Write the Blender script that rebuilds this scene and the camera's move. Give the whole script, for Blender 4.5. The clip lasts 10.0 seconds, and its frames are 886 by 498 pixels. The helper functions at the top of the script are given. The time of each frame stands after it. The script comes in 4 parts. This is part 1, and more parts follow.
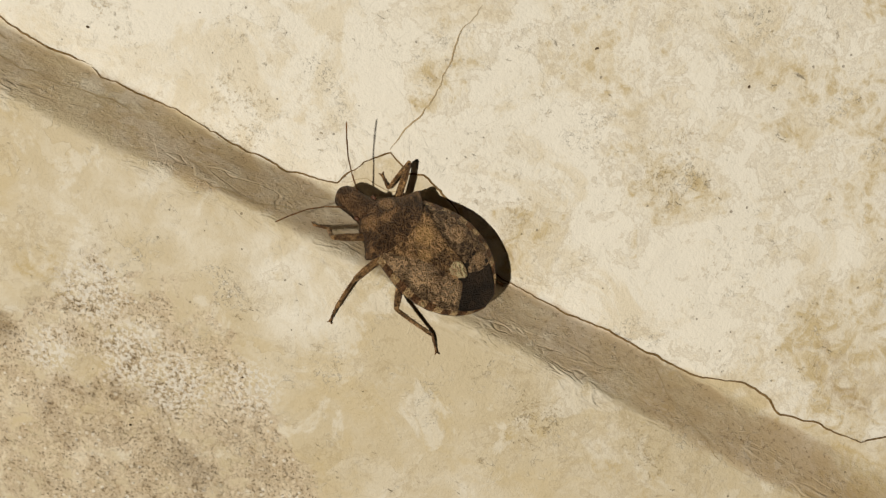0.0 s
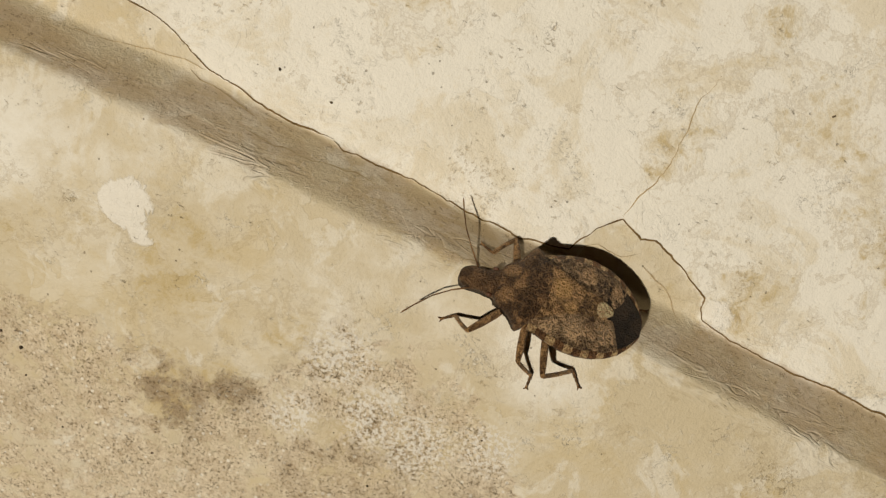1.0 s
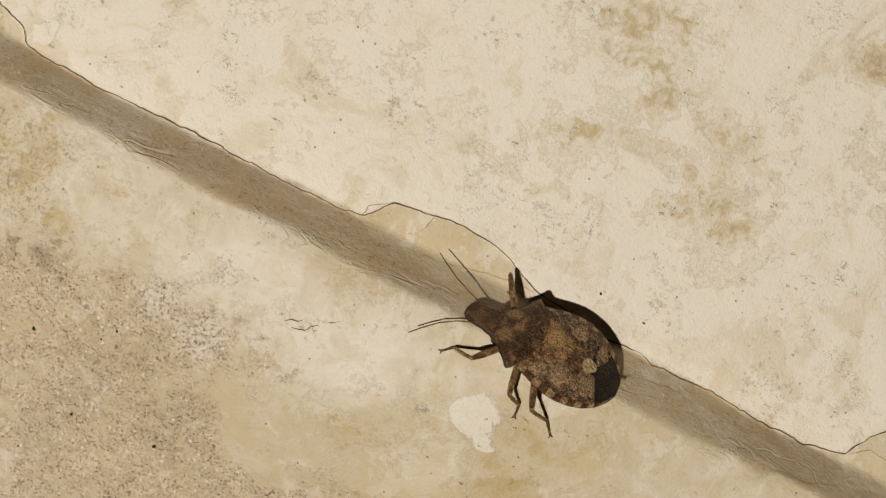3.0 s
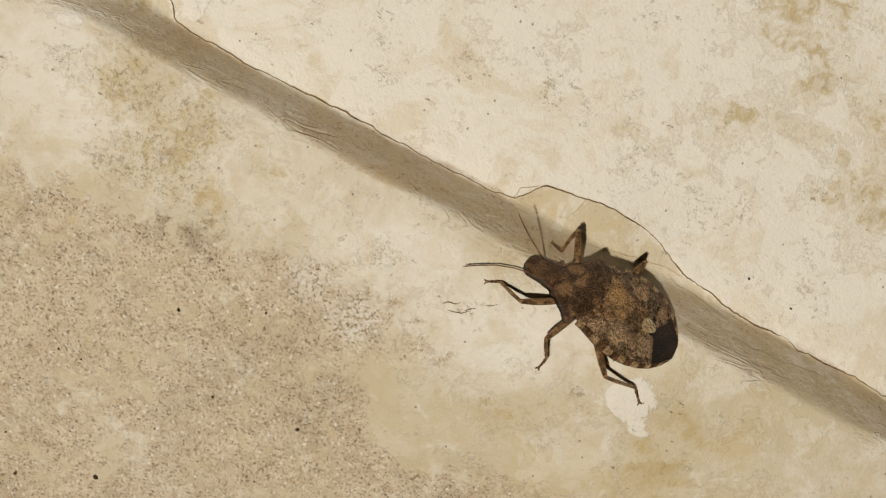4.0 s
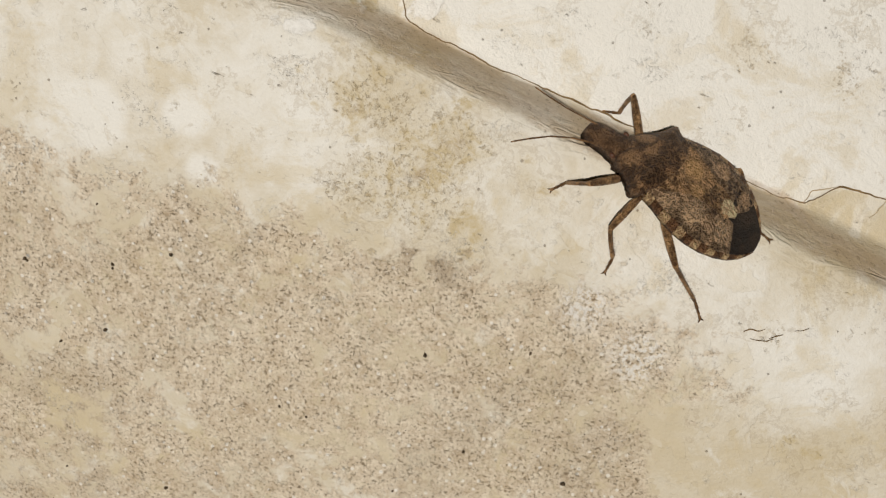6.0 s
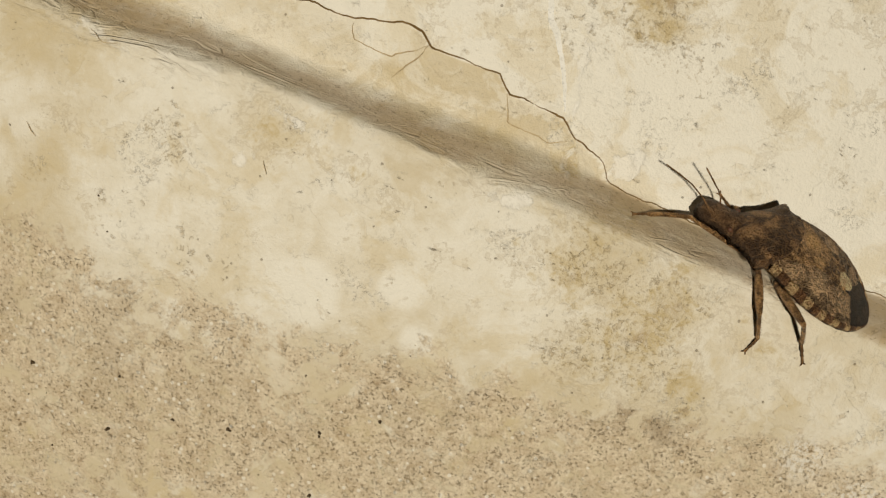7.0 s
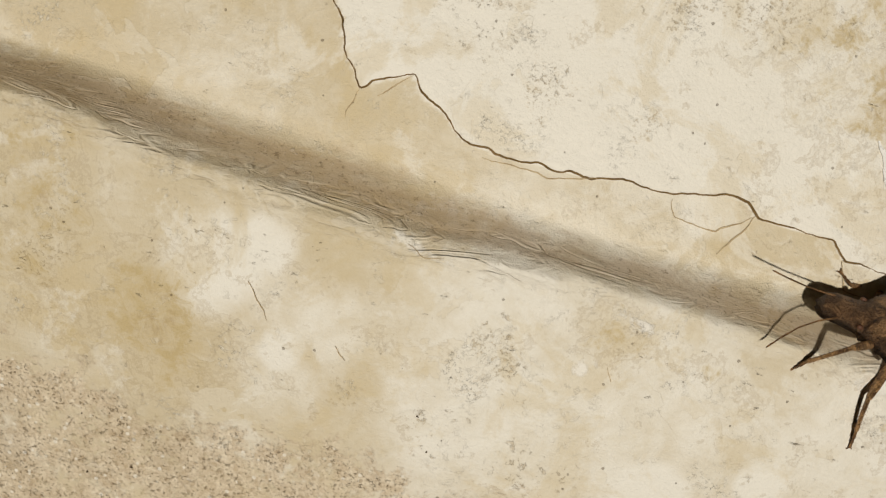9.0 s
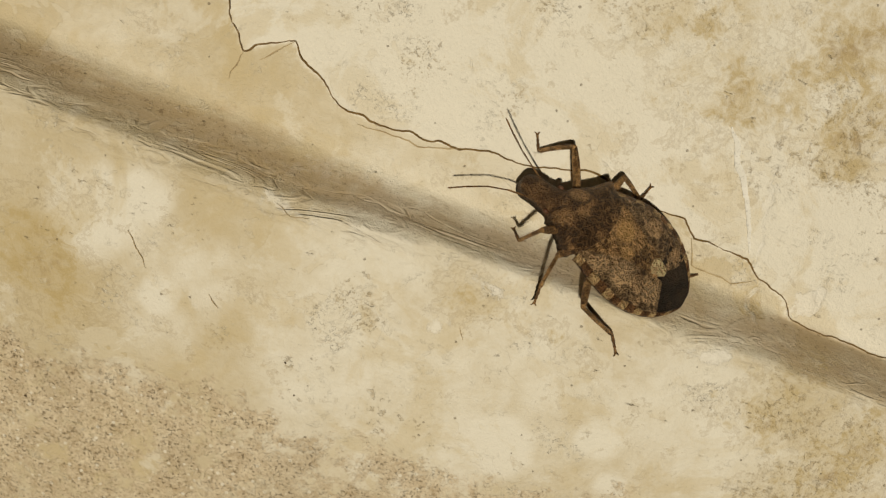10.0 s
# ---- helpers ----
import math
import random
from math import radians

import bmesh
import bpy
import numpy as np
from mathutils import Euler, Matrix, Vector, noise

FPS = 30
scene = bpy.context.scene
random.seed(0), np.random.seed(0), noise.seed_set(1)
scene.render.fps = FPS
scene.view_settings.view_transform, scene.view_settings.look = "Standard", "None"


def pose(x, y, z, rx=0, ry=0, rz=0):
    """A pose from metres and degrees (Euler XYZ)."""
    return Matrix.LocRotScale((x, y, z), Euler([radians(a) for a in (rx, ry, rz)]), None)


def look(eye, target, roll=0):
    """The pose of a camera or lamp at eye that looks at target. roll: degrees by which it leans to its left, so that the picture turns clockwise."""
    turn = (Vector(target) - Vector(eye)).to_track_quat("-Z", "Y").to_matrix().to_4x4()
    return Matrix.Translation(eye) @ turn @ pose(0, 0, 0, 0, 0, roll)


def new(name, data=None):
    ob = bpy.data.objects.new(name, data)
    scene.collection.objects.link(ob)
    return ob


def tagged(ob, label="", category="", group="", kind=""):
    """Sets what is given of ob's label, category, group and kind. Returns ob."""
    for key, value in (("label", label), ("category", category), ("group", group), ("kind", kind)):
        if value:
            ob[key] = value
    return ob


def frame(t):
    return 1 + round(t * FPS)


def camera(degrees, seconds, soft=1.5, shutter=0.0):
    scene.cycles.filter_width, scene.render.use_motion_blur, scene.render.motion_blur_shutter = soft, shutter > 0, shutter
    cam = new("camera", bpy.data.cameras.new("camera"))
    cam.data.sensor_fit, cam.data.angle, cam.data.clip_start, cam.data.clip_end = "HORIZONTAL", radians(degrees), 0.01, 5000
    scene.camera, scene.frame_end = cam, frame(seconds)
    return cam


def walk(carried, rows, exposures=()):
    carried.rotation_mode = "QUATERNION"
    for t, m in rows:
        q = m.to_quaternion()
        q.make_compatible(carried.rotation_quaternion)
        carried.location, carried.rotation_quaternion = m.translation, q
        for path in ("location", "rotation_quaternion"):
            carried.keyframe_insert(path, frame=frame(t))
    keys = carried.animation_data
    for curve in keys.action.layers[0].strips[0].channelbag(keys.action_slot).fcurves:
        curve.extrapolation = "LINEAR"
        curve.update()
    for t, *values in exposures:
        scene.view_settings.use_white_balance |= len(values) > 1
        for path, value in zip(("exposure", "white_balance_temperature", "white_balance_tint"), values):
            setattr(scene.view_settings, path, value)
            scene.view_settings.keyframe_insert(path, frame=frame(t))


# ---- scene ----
MM = 0.001

# ---- camera and its way (metres, degrees) ----
cam = camera(56.85, 10.0, soft=1.25)
PATH = [
    (0.0, pose(0.06402, 0.01032, 0.06593, -7.179, 1.588, 25.732)),
    (0.5, pose(0.05521, 0.00940, 0.06596, -7.189, 1.831, 24.544)),
    (1.0, pose(0.04526, 0.00763, 0.06749, -7.095, 2.866, 24.883)),
    (1.5, pose(0.04122, 0.00702, 0.07036, -4.165, 3.471, 24.425)),
    (2.0, pose(0.03522, 0.00643, 0.07262, -1.974, 3.161, 25.417)),
    (2.5, pose(0.02406, 0.00688, 0.07431, -2.495, 2.439, 26.722)),
    (3.0, pose(0.01100, 0.00665, 0.07608, -2.327, 0.568, 26.243)),
    (4.3, pose(-0.00461, -0.00233, 0.07528, -3.306, -0.887, 26.865)),
    (4.5, pose(-0.00546, -0.00252, 0.07521, -3.443, -1.051, 26.526)),
    (5.0, pose(-0.00945, -0.00540, 0.07744, -3.830, -0.401, 27.494)),
    (5.5, pose(-0.02223, -0.00832, 0.06961, -2.876, -0.408, 26.210)),
    (5.7, pose(-0.02363, -0.01088, 0.06749, -3.205, -0.810, 25.286)),
    (6.8, pose(-0.03584, 0.00094, 0.05958, -3.634, -1.219, 19.793)),
    (7.0, pose(-0.04400, -0.00552, 0.06453, -1.221, -1.601, 20.717)),
    (7.5, pose(-0.05849, -0.01241, 0.06052, 1.782, -6.427, 17.119)),
    (8.0, pose(-0.06478, -0.00232, 0.06043, -1.852, -5.207, 14.202)),
    (8.5, pose(-0.07057, 0.00272, 0.06762, -1.944, -5.419, 14.357)),
    (9.0, pose(-0.07511, 0.00163, 0.05725, -2.683, -4.501, 15.418)),
    (9.5, pose(-0.07703, 0.00766, 0.06082, -3.422, -1.996, 16.131)),
    (10.0, pose(-0.06675, 0.00578, 0.06184, -6.756, -4.511, 18.295)),
]
walk(cam, PATH, exposures=[
    (0.0, -0.01, 6530, 8), (0.5, -0.03, 6527, 9), (1.0, -0.11, 6660, 8), (1.5, -0.17, 6660, 9), (2.0, -0.18, 6620, 10), (2.5, -0.21, 6560, 11),
    (3.0, -0.22, 6610, 11), (4.5, -0.18, 6390, 10), (5.0, -0.24, 6380, 10), (5.5, -0.09, 5940, 11), (5.7, -0.07, 5920, 11), (6.8, -0.04, 5860, 10),
    (7.0, -0.20, 6760, 6), (7.5, -0.12, 6540, 6), (8.0, -0.28, 7060, 3), (8.5, -0.41, 7210, 6), (9.0, -0.12, 6260, 9), (9.5, -0.35, 7085, 6),
    (10.0, -0.30, 7160, 5)])

# ---- light: one hand lamp held over the slab, closed in by added dark walls ----
world = bpy.data.worlds.new("world")
world.use_nodes = True
world.node_tree.nodes["Background"].inputs[0].default_value = (0.02, 0.018, 0.015, 1)
world.node_tree.nodes["Background"].inputs[1].default_value = 0.2
scene.world = world

lamp_data = bpy.data.lights.new("hand_lamp", "AREA")
lamp_data.shape, lamp_data.size, lamp_data.energy = "DISK", 0.022, 6.9
lamp_data.color = (1.0, 0.925, 0.815)
lamp = new("hand_lamp", lamp_data)
lamp.matrix_world = look((-0.15, -0.15, 0.79), (0.0, 0.0, 0.0))


# ---- materials ----
class Nodes:
    """Short hand for building a node material; coordinates come in millimetres."""

    def __init__(self, name):
        self.mat = bpy.data.materials.new(name)
        self.mat.use_nodes = True
        self.tree = self.mat.node_tree
        self.bsdf = self.tree.nodes["Principled BSDF"]
        tc = self.tree.nodes.new("ShaderNodeTexCoord")
        mp = self.tree.nodes.new("ShaderNodeMapping")
        mp.inputs["Scale"].default_value = (1000, 1000, 1000)
        self.tree.links.new(tc.outputs["Object"], mp.inputs["Vector"])
        self.p = mp.outputs["Vector"]

    def link(self, value, socket):
        if isinstance(value, bpy.types.NodeSocket):
            self.tree.links.new(value, socket)
        elif isinstance(value, tuple) and len(value) == 3 and socket.type == "RGBA":
            socket.default_value = (*value, 1)
        else:
            socket.default_value = value

    def noise(self, scale, detail=4, rough=0.6, stretch=None, shift=0.0, warp=0.0):
        n = self.tree.nodes.new("ShaderNodeTexNoise")
        n.inputs["Scale"].default_value, n.inputs["Detail"].default_value = scale, detail
        n.inputs["Roughness"].default_value, n.inputs["Distortion"].default_value = rough, warp
        src = self.p
        if stretch or shift:
            m = self.tree.nodes.new("ShaderNodeMapping")
            m.inputs["Scale"].default_value = stretch or (1, 1, 1)
            m.inputs["Location"].default_value = (shift, shift * 0.7, shift * 0.3)
            self.tree.links.new(src, m.inputs["Vector"])
            src = m.outputs["Vector"]
        self.tree.links.new(src, n.inputs["Vector"])
        return n.outputs["Fac"]

    def cells(self, scale, feature="F1", colour=False, random=1.0):
        n = self.tree.nodes.new("ShaderNodeTexVoronoi")
        n.feature = feature
        n.inputs["Scale"].default_value, n.inputs["Randomness"].default_value = scale, random
        self.tree.links.new(self.p, n.inputs["Vector"])
        if colour:
            s = self.tree.nodes.new("ShaderNodeSeparateColor")
            self.tree.links.new(n.outputs["Color"], s.inputs[0])
            return n.outputs["Distance"], s.outputs[0]
        return n.outputs["Distance"]

    def attr(self, name):
        n = self.tree.nodes.new("ShaderNodeAttribute")
        n.attribute_name = name
        return n.outputs["Fac"]

    def math(self, op, a, b=0.0, c=None, clamp=False):
        n = self.tree.nodes.new("ShaderNodeMath")
        n.operation, n.use_clamp = op, clamp
        self.link(a, n.inputs[0]), self.link(b, n.inputs[1])
        if c is not None:
            self.link(c, n.inputs[2])
        return n.outputs[0]

    def step(self, value, lo, hi, smooth=True):
        n = self.tree.nodes.new("ShaderNodeMapRange")
        n.interpolation_type = "SMOOTHSTEP" if smooth else "LINEAR"
        self.link(value, n.inputs["Value"])
        n.inputs["From Min"].default_value, n.inputs["From Max"].default_value = lo, hi
        return n.outputs["Result"]

    def mix(self, fac, a, b, kind="MIX"):
        n = self.tree.nodes.new("ShaderNodeMix")
        n.data_type, n.blend_type = "RGBA", kind
        self.link(fac, n.inputs[0]), self.link(a, n.inputs[6]), self.link(b, n.inputs[7])
        return n.outputs[2]

    def bump(self, height, distance, strength=1.0, after=None):
        n = self.tree.nodes.new("ShaderNodeBump")
        n.inputs["Strength"].default_value, n.inputs["Distance"].default_value = strength, distance
        self.link(height, n.inputs["Height"])
        if after is not None:
            self.link(after, n.inputs["Normal"])
        return n.outputs["Normal"]

    def done(self, colour, rough, normal=None, spec=0.3):
        self.link(colour, self.bsdf.inputs["Base Color"])
        self.link(rough, self.bsdf.inputs["Roughness"])
        self.bsdf.inputs["Specular IOR Level"].default_value = spec
        if normal is not None:
            self.link(normal, self.bsdf.inputs["Normal"])
        return self.mat


def slab_material():
    n = Nodes("old_lime_plaster")
    big, mid, fine = n.noise(0.07, 4), n.noise(0.42, 6, 0.66, warp=0.5), n.noise(2.6, 4, 0.68)
    blot, crumb = n.noise(0.19, 7, 0.70, shift=31.0), n.noise(4.6, 4, 0.7, shift=63.0)
    patchy = n.noise(0.115, 8, 0.66, shift=88.0, warp=0.8)
    # cream limewash under a whiter chalky coat that has come off in patches
    chalk = n.math("ADD", n.math("MULTIPLY", n.attr("coat"), 0.56), n.math("MULTIPLY", n.attr("pale"), 0.50))
    chalk = n.math("ADD", chalk, n.math("ADD", n.math("MULTIPLY", big, 0.8), n.math("MULTIPLY", mid, 0.55)))
    chalk = n.step(chalk, 0.58, 1.12)
    col = n.mix(chalk, (0.615, 0.520, 0.350), (0.825, 0.780, 0.680))
    worn = n.step(n.math("ADD", patchy, n.math("MULTIPLY", fine, 0.06)), 0.53, 0.63)
    col = n.mix(n.math("MULTIPLY", worn, 0.36), col, (0.60, 0.475, 0.255))
    bright = n.step(n.math("ADD", n.noise(0.16, 8, 0.68, shift=140.0, warp=0.6), n.math("MULTIPLY", fine, 0.04)), 0.56, 0.635)
    col = n.mix(n.math("MULTIPLY", bright, 0.50), col, (0.81, 0.765, 0.665))
    # ochre stains with darker rims
    st = n.math("ADD", n.attr("stain_dim"), n.math("MULTIPLY", n.math("SUBTRACT", blot, 0.5), 1.7))
    st = n.math("ADD", st, n.math("MULTIPLY", n.math("SUBTRACT", mid, 0.5), 1.3))
    stain_dim = n.step(st, 0.26, 0.58)
    col = n.mix(n.math("MULTIPLY", stain_dim, n.math("ADD", 0.30, n.math("MULTIPLY", n.step(n.noise(0.7, 6, 0.72, shift=870.0, warp=0.7), 0.40, 0.62), 0.55))), col, (0.52, 0.40, 0.195))
    deep = n.math("MULTIPLY", n.step(st, 0.62, 1.05), n.step(n.noise(0.55, 6, 0.70, shift=905.0, warp=0.8), 0.36, 0.58))
    col = n.mix(n.math("MULTIPLY", deep, 0.62), col, (0.33, 0.215, 0.085))
    rim = n.math("MULTIPLY", n.step(st, 0.18, 0.25), n.math("SUBTRACT", 1.0, n.step(st, 0.25, 0.34)))
    col = n.mix(n.math("MULTIPLY", rim, 0.28), col, (0.36, 0.26, 0.125))
    # old coats of wash, each ending in a thin raised edge
    lay, lay2 = n.noise(0.15, 4, 0.56, shift=610.0, warp=0.5), n.noise(0.33, 4, 0.56, shift=720.0, warp=0.4)
    seen, seen2 = n.step(n.noise(0.13, 5, 0.6, shift=640.0), 0.48, 0.60), n.step(n.noise(0.17, 5, 0.6, shift=760.0), 0.52, 0.62)
    ply1, ply2 = n.math("MULTIPLY", n.step(lay, 0.497, 0.505), seen), n.math("MULTIPLY", n.step(lay2, 0.535, 0.545), seen2)
    col = n.mix(n.math("MULTIPLY", n.math("MULTIPLY", n.math("MULTIPLY", n.step(lay, 0.4895, 0.496), n.step(lay, 0.503, 0.498)), seen), 0.07), col, (0.37, 0.27, 0.135))
    col = n.mix(n.math("MULTIPLY", n.math("MULTIPLY", n.math("MULTIPLY", n.step(lay2, 0.524, 0.533), n.step(lay2, 0.545, 0.536)), seen2), 0.14), col, (0.37, 0.27, 0.135))
    col = n.mix(n.math("MULTIPLY", ply1, 0.28), col, (0.80, 0.75, 0.64))
    col = n.mix(n.math("MULTIPLY", ply2, 0.22), col, (0.66, 0.545, 0.34))
    # white lime spots
    wd = n.math("ADD", n.attr("lime"), n.math("MULTIPLY", n.math("SUBTRACT", mid, 0.5), 3.4))
    lime = n.step(wd, -0.05, 0.30)
    col = n.mix(n.math("MULTIPLY", lime, 0.72), col, (0.86, 0.82, 0.74))
    # granular spots where the skin of the plaster is gone
    gran = n.math("MULTIPLY", n.step(n.math("ADD", n.math("MULTIPLY", n.attr("pit"), 0.26), n.noise(0.24, 5, 0.68, shift=210.0)), 0.58, 0.74), n.step(n.math("ADD", n.math("MULTIPLY", fine, 0.55), n.math("MULTIPLY", crumb, 0.45)), 0.53, 0.60))
    col = n.mix(n.math("MULTIPLY", gran, 0.45), col, (0.45, 0.320, 0.150))
    fleck_w = n.math("MULTIPLY", n.step(n.noise(0.22, 5, 0.68, shift=300.0), 0.55, 0.68), n.step(n.noise(3.1, 4, 0.7, shift=410.0), 0.55, 0.60))
    col = n.mix(n.math("MULTIPLY", fleck_w, 0.45), col, (0.80, 0.755, 0.66))
    # bare sandy concrete
    cd = n.math("ADD", n.attr("bare"), n.math("MULTIPLY", n.math("SUBTRACT", mid, 0.5), 13.0))
    cd = n.math("ADD", cd, n.math("MULTIPLY", n.math("SUBTRACT", fine, 0.5), 5.0))
    cd = n.math("SUBTRACT", cd, n.math("MULTIPLY", n.step(n.noise(0.13, 7, 0.66, shift=990.0, warp=0.9), 0.50, 0.66), 1.9))
    bare = n.step(cd, -1.0, 2.0)
    gd, gr = n.cells(3.0, colour=True)
    gd2, gr2 = n.cells(1.7, colour=True)
    soft = n.noise(0.75, 6, 0.70, shift=170.0, warp=0.5)
    tone = n.math("ADD", n.math("MULTIPLY", soft, 0.9), n.math("ADD", n.math("MULTIPLY", gr, 0.16), n.math("MULTIPLY", crumb, 0.45)))
    sand = n.mix(n.step(tone, 0.52, 1.00, False), (0.465, 0.345, 0.210), (0.815, 0.705, 0.53))
    sand = n.mix(n.math("MULTIPLY", n.step(n.noise(0.10, 5, 0.65, shift=17.0), 0.50, 0.64), 0.35), sand, (0.40, 0.31, 0.195))
    pitty = n.step(n.math("ADD", n.math("MULTIPLY", crumb, 0.55), n.math("MULTIPLY", fine, 0.45)), 0.455, 0.375)
    sand = n.mix(n.math("MULTIPLY", pitty, 0.58), sand, (0.24, 0.145, 0.055))
    sand = n.mix(n.math("MULTIPLY", n.math("MULTIPLY", n.step(gr2, 0.34, 0.28), n.step(n.math("SUBTRACT", n.math("MULTIPLY", crumb, 0.62), gd2), 0.0, 0.10)), 0.50), sand, (0.25, 0.165, 0.085))
    glint = n.math("MULTIPLY", n.step(gr2, 0.74, 0.82), n.step(n.math("SUBTRACT", 0.33, gd2), 0.0, 0.1))
    sand = n.mix(n.math("MULTIPLY", glint, 0.85), sand, (0.84, 0.78, 0.67))
    # sand darkened by stains and by the dim light painted with them
    sand = n.mix(n.math("MULTIPLY", n.step(n.math("ADD", n.attr("stain_dim"), n.math("MULTIPLY", n.math("SUBTRACT", mid, 0.5), 1.2)), 0.15, 0.75), 0.7), sand, (0.235, 0.160, 0.085))
    col = n.mix(n.math("MULTIPLY", bare, 0.88), col, sand)
    # crumbling white flecks along the edge of the bare part
    fleck = n.math("MULTIPLY", n.step(n.attr("flake"), 0.15, 0.8), n.step(fine, 0.47, 0.56))
    col = n.mix(n.math("MULTIPLY", fleck, 0.8), col, (0.78, 0.735, 0.65))
    # brown grime in the step with the slope's shade painted in, drawn out along it
    streak = n.noise(0.8, 6, 0.66, stretch=(0.45, 1.2, 1), shift=9.0, warp=0.7)
    gv = n.math("ADD", n.attr("grime_shade"), n.math("MULTIPLY", n.math("ADD", n.math("MULTIPLY", n.math("SUBTRACT", streak, 0.5), 1.5), n.math("SUBTRACT", patchy, 0.55)), 1.0))
    grime_shade = n.step(gv, 0.18, 1.05)
    col = n.mix(n.math("MULTIPLY", grime_shade, 0.54), col, (0.44, 0.300, 0.165))
    col = n.mix(n.math("MULTIPLY", n.math("MULTIPLY", grime_shade, n.step(n.noise(2.3, 6, 0.74, shift=815.0), 0.56, 0.62)), 0.55), col, (0.15, 0.095, 0.045))
    # lit and shaded sides of the brink's ripples, painted as pale and brown lines
    ripple = n.noise(1.25, 6, 0.75, stretch=(0.34, 1.5, 1), shift=510.0, warp=1.3)
    lip = n.attr("brink")
    col = n.mix(n.math("MULTIPLY", n.math("MULTIPLY", lip, n.step(ripple, 0.53, 0.60)), 0.30), col, (0.76, 0.70, 0.585))
    col = n.mix(n.math("MULTIPLY", n.math("MULTIPLY", lip, n.step(ripple, 0.47, 0.42)), 0.14), col, (0.27, 0.195, 0.105))
    folds = n.noise(0.42, 2.5, 0.5, stretch=(0.32, 1.0, 1), shift=930.0, warp=0.7)
    turn = n.math("FRACT", n.math("MULTIPLY", folds, 5.0))
    shade_line = n.math("MULTIPLY", n.step(turn, 0.02, 0.12), n.step(turn, 0.30, 0.14))
    lit_line = n.math("MULTIPLY", n.step(turn, 0.25, 0.36), n.step(turn, 0.62, 0.42))
    broken = n.math("MULTIPLY", lip, n.step(n.noise(0.35, 5, 0.65, stretch=(0.5, 1, 1), shift=950.0), 0.42, 0.58))
    col = n.mix(n.math("MULTIPLY", n.math("MULTIPLY", broken, shade_line), 0.16), col, (0.33, 0.225, 0.11))
    col = n.mix(n.math("MULTIPLY", n.math("MULTIPLY", broken, lit_line), 0.34), col, (0.78, 0.71, 0.57))
    # fly specks, pin holes, short scuffs
    sd, sr = n.cells(0.95, colour=True)
    speck = n.math("MULTIPLY", n.step(sr, 0.86, 0.89), n.step(n.math("SUBTRACT", n.math("MULTIPLY", fine, 0.20), sd), 0.0, 0.035))
    col = n.mix(n.math("MULTIPLY", speck, 0.55), col, (0.15, 0.10, 0.05))
    scuff = n.math("MULTIPLY", n.step(n.noise(1.5, 6, 0.74, stretch=(0.5, 1.3, 1), shift=77.0), 0.63, 0.70), n.step(blot, 0.50, 0.62))
    col = n.mix(n.math("MULTIPLY", scuff, 0.5), col, (0.38, 0.285, 0.155))
    swarm = n.step(n.math("ADD", n.noise(0.20, 5, 0.66, shift=1210.0), n.math("MULTIPLY", n.attr("pit"), 0.16)), 0.57, 0.68)
    chip = n.math("MULTIPLY", n.step(n.noise(1.55, 5, 0.66, shift=1120.0, warp=0.5), 0.575, 0.65), swarm)
    chip = n.math("MULTIPLY", chip, n.math("SUBTRACT", 1.0, n.math("MULTIPLY", grime_shade, 0.6)))
    blister = n.math("MULTIPLY", n.step(n.noise(1.1, 5, 0.62, shift=1330.0, warp=0.4), 0.56, 0.66), n.step(n.noise(0.17, 5, 0.66, shift=1410.0), 0.48, 0.60))
    col = n.mix(n.math("MULTIPLY", chip, 0.40), col, (0.46, 0.335, 0.165))
    col = n.mix(n.math("MULTIPLY", blister, 0.22), col, (0.82, 0.77, 0.66))
    # relief
    h = n.math("MULTIPLY", n.math("ADD", n.math("MULTIPLY", fine, 0.7), n.math("MULTIPLY", crumb, 0.30)), n.math("SUBTRACT", 1.0, n.math("MULTIPLY", grime_shade, 0.7)))
    h = n.math("ADD", h, n.math("ADD", n.math("MULTIPLY", mid, 0.8), n.math("ADD", n.math("MULTIPLY", streak, 0.25), n.math("MULTIPLY", n.math("ADD", n.math("MULTIPLY", n.math("MULTIPLY", lip, ripple), 0.35), n.math("MULTIPLY", broken, n.math("MULTIPLY", n.math("SUBTRACT", lit_line, shade_line), 0.5))), 1.0))))
    h = n.math("ADD", h, n.math("MULTIPLY", n.math("MULTIPLY", bare, n.math("SUBTRACT", gr, gd)), 0.6))
    h = n.math("SUBTRACT", h, n.math("MULTIPLY", n.math("ADD", n.math("MULTIPLY", pitty, bare), n.math("ADD", speck, n.math("ADD", n.math("MULTIPLY", gran, 0.4), scuff))), 0.6))
    h = n.math("ADD", h, n.math("ADD", n.math("MULTIPLY", lime, 0.3), n.math("MULTIPLY", fleck_w, 0.3)))
    h = n.math("SUBTRACT", h, n.math("MULTIPLY", bare, 0.35))
    h = n.math("ADD", h, n.math("SUBTRACT", n.math("MULTIPLY", blister, 0.30), n.math("MULTIPLY", chip, 0.36)))
    h = n.math("ADD", h, n.math("MULTIPLY", n.math("ADD", ply1, n.math("MULTIPLY", ply2, 0.7)), n.math("SUBTRACT", 0.16, n.math("MULTIPLY", bare, 0.14))))
    return n.done(col, n.step(mid, 1.5, -0.5, False), n.bump(h, 0.00016, 0.9), 0.25)


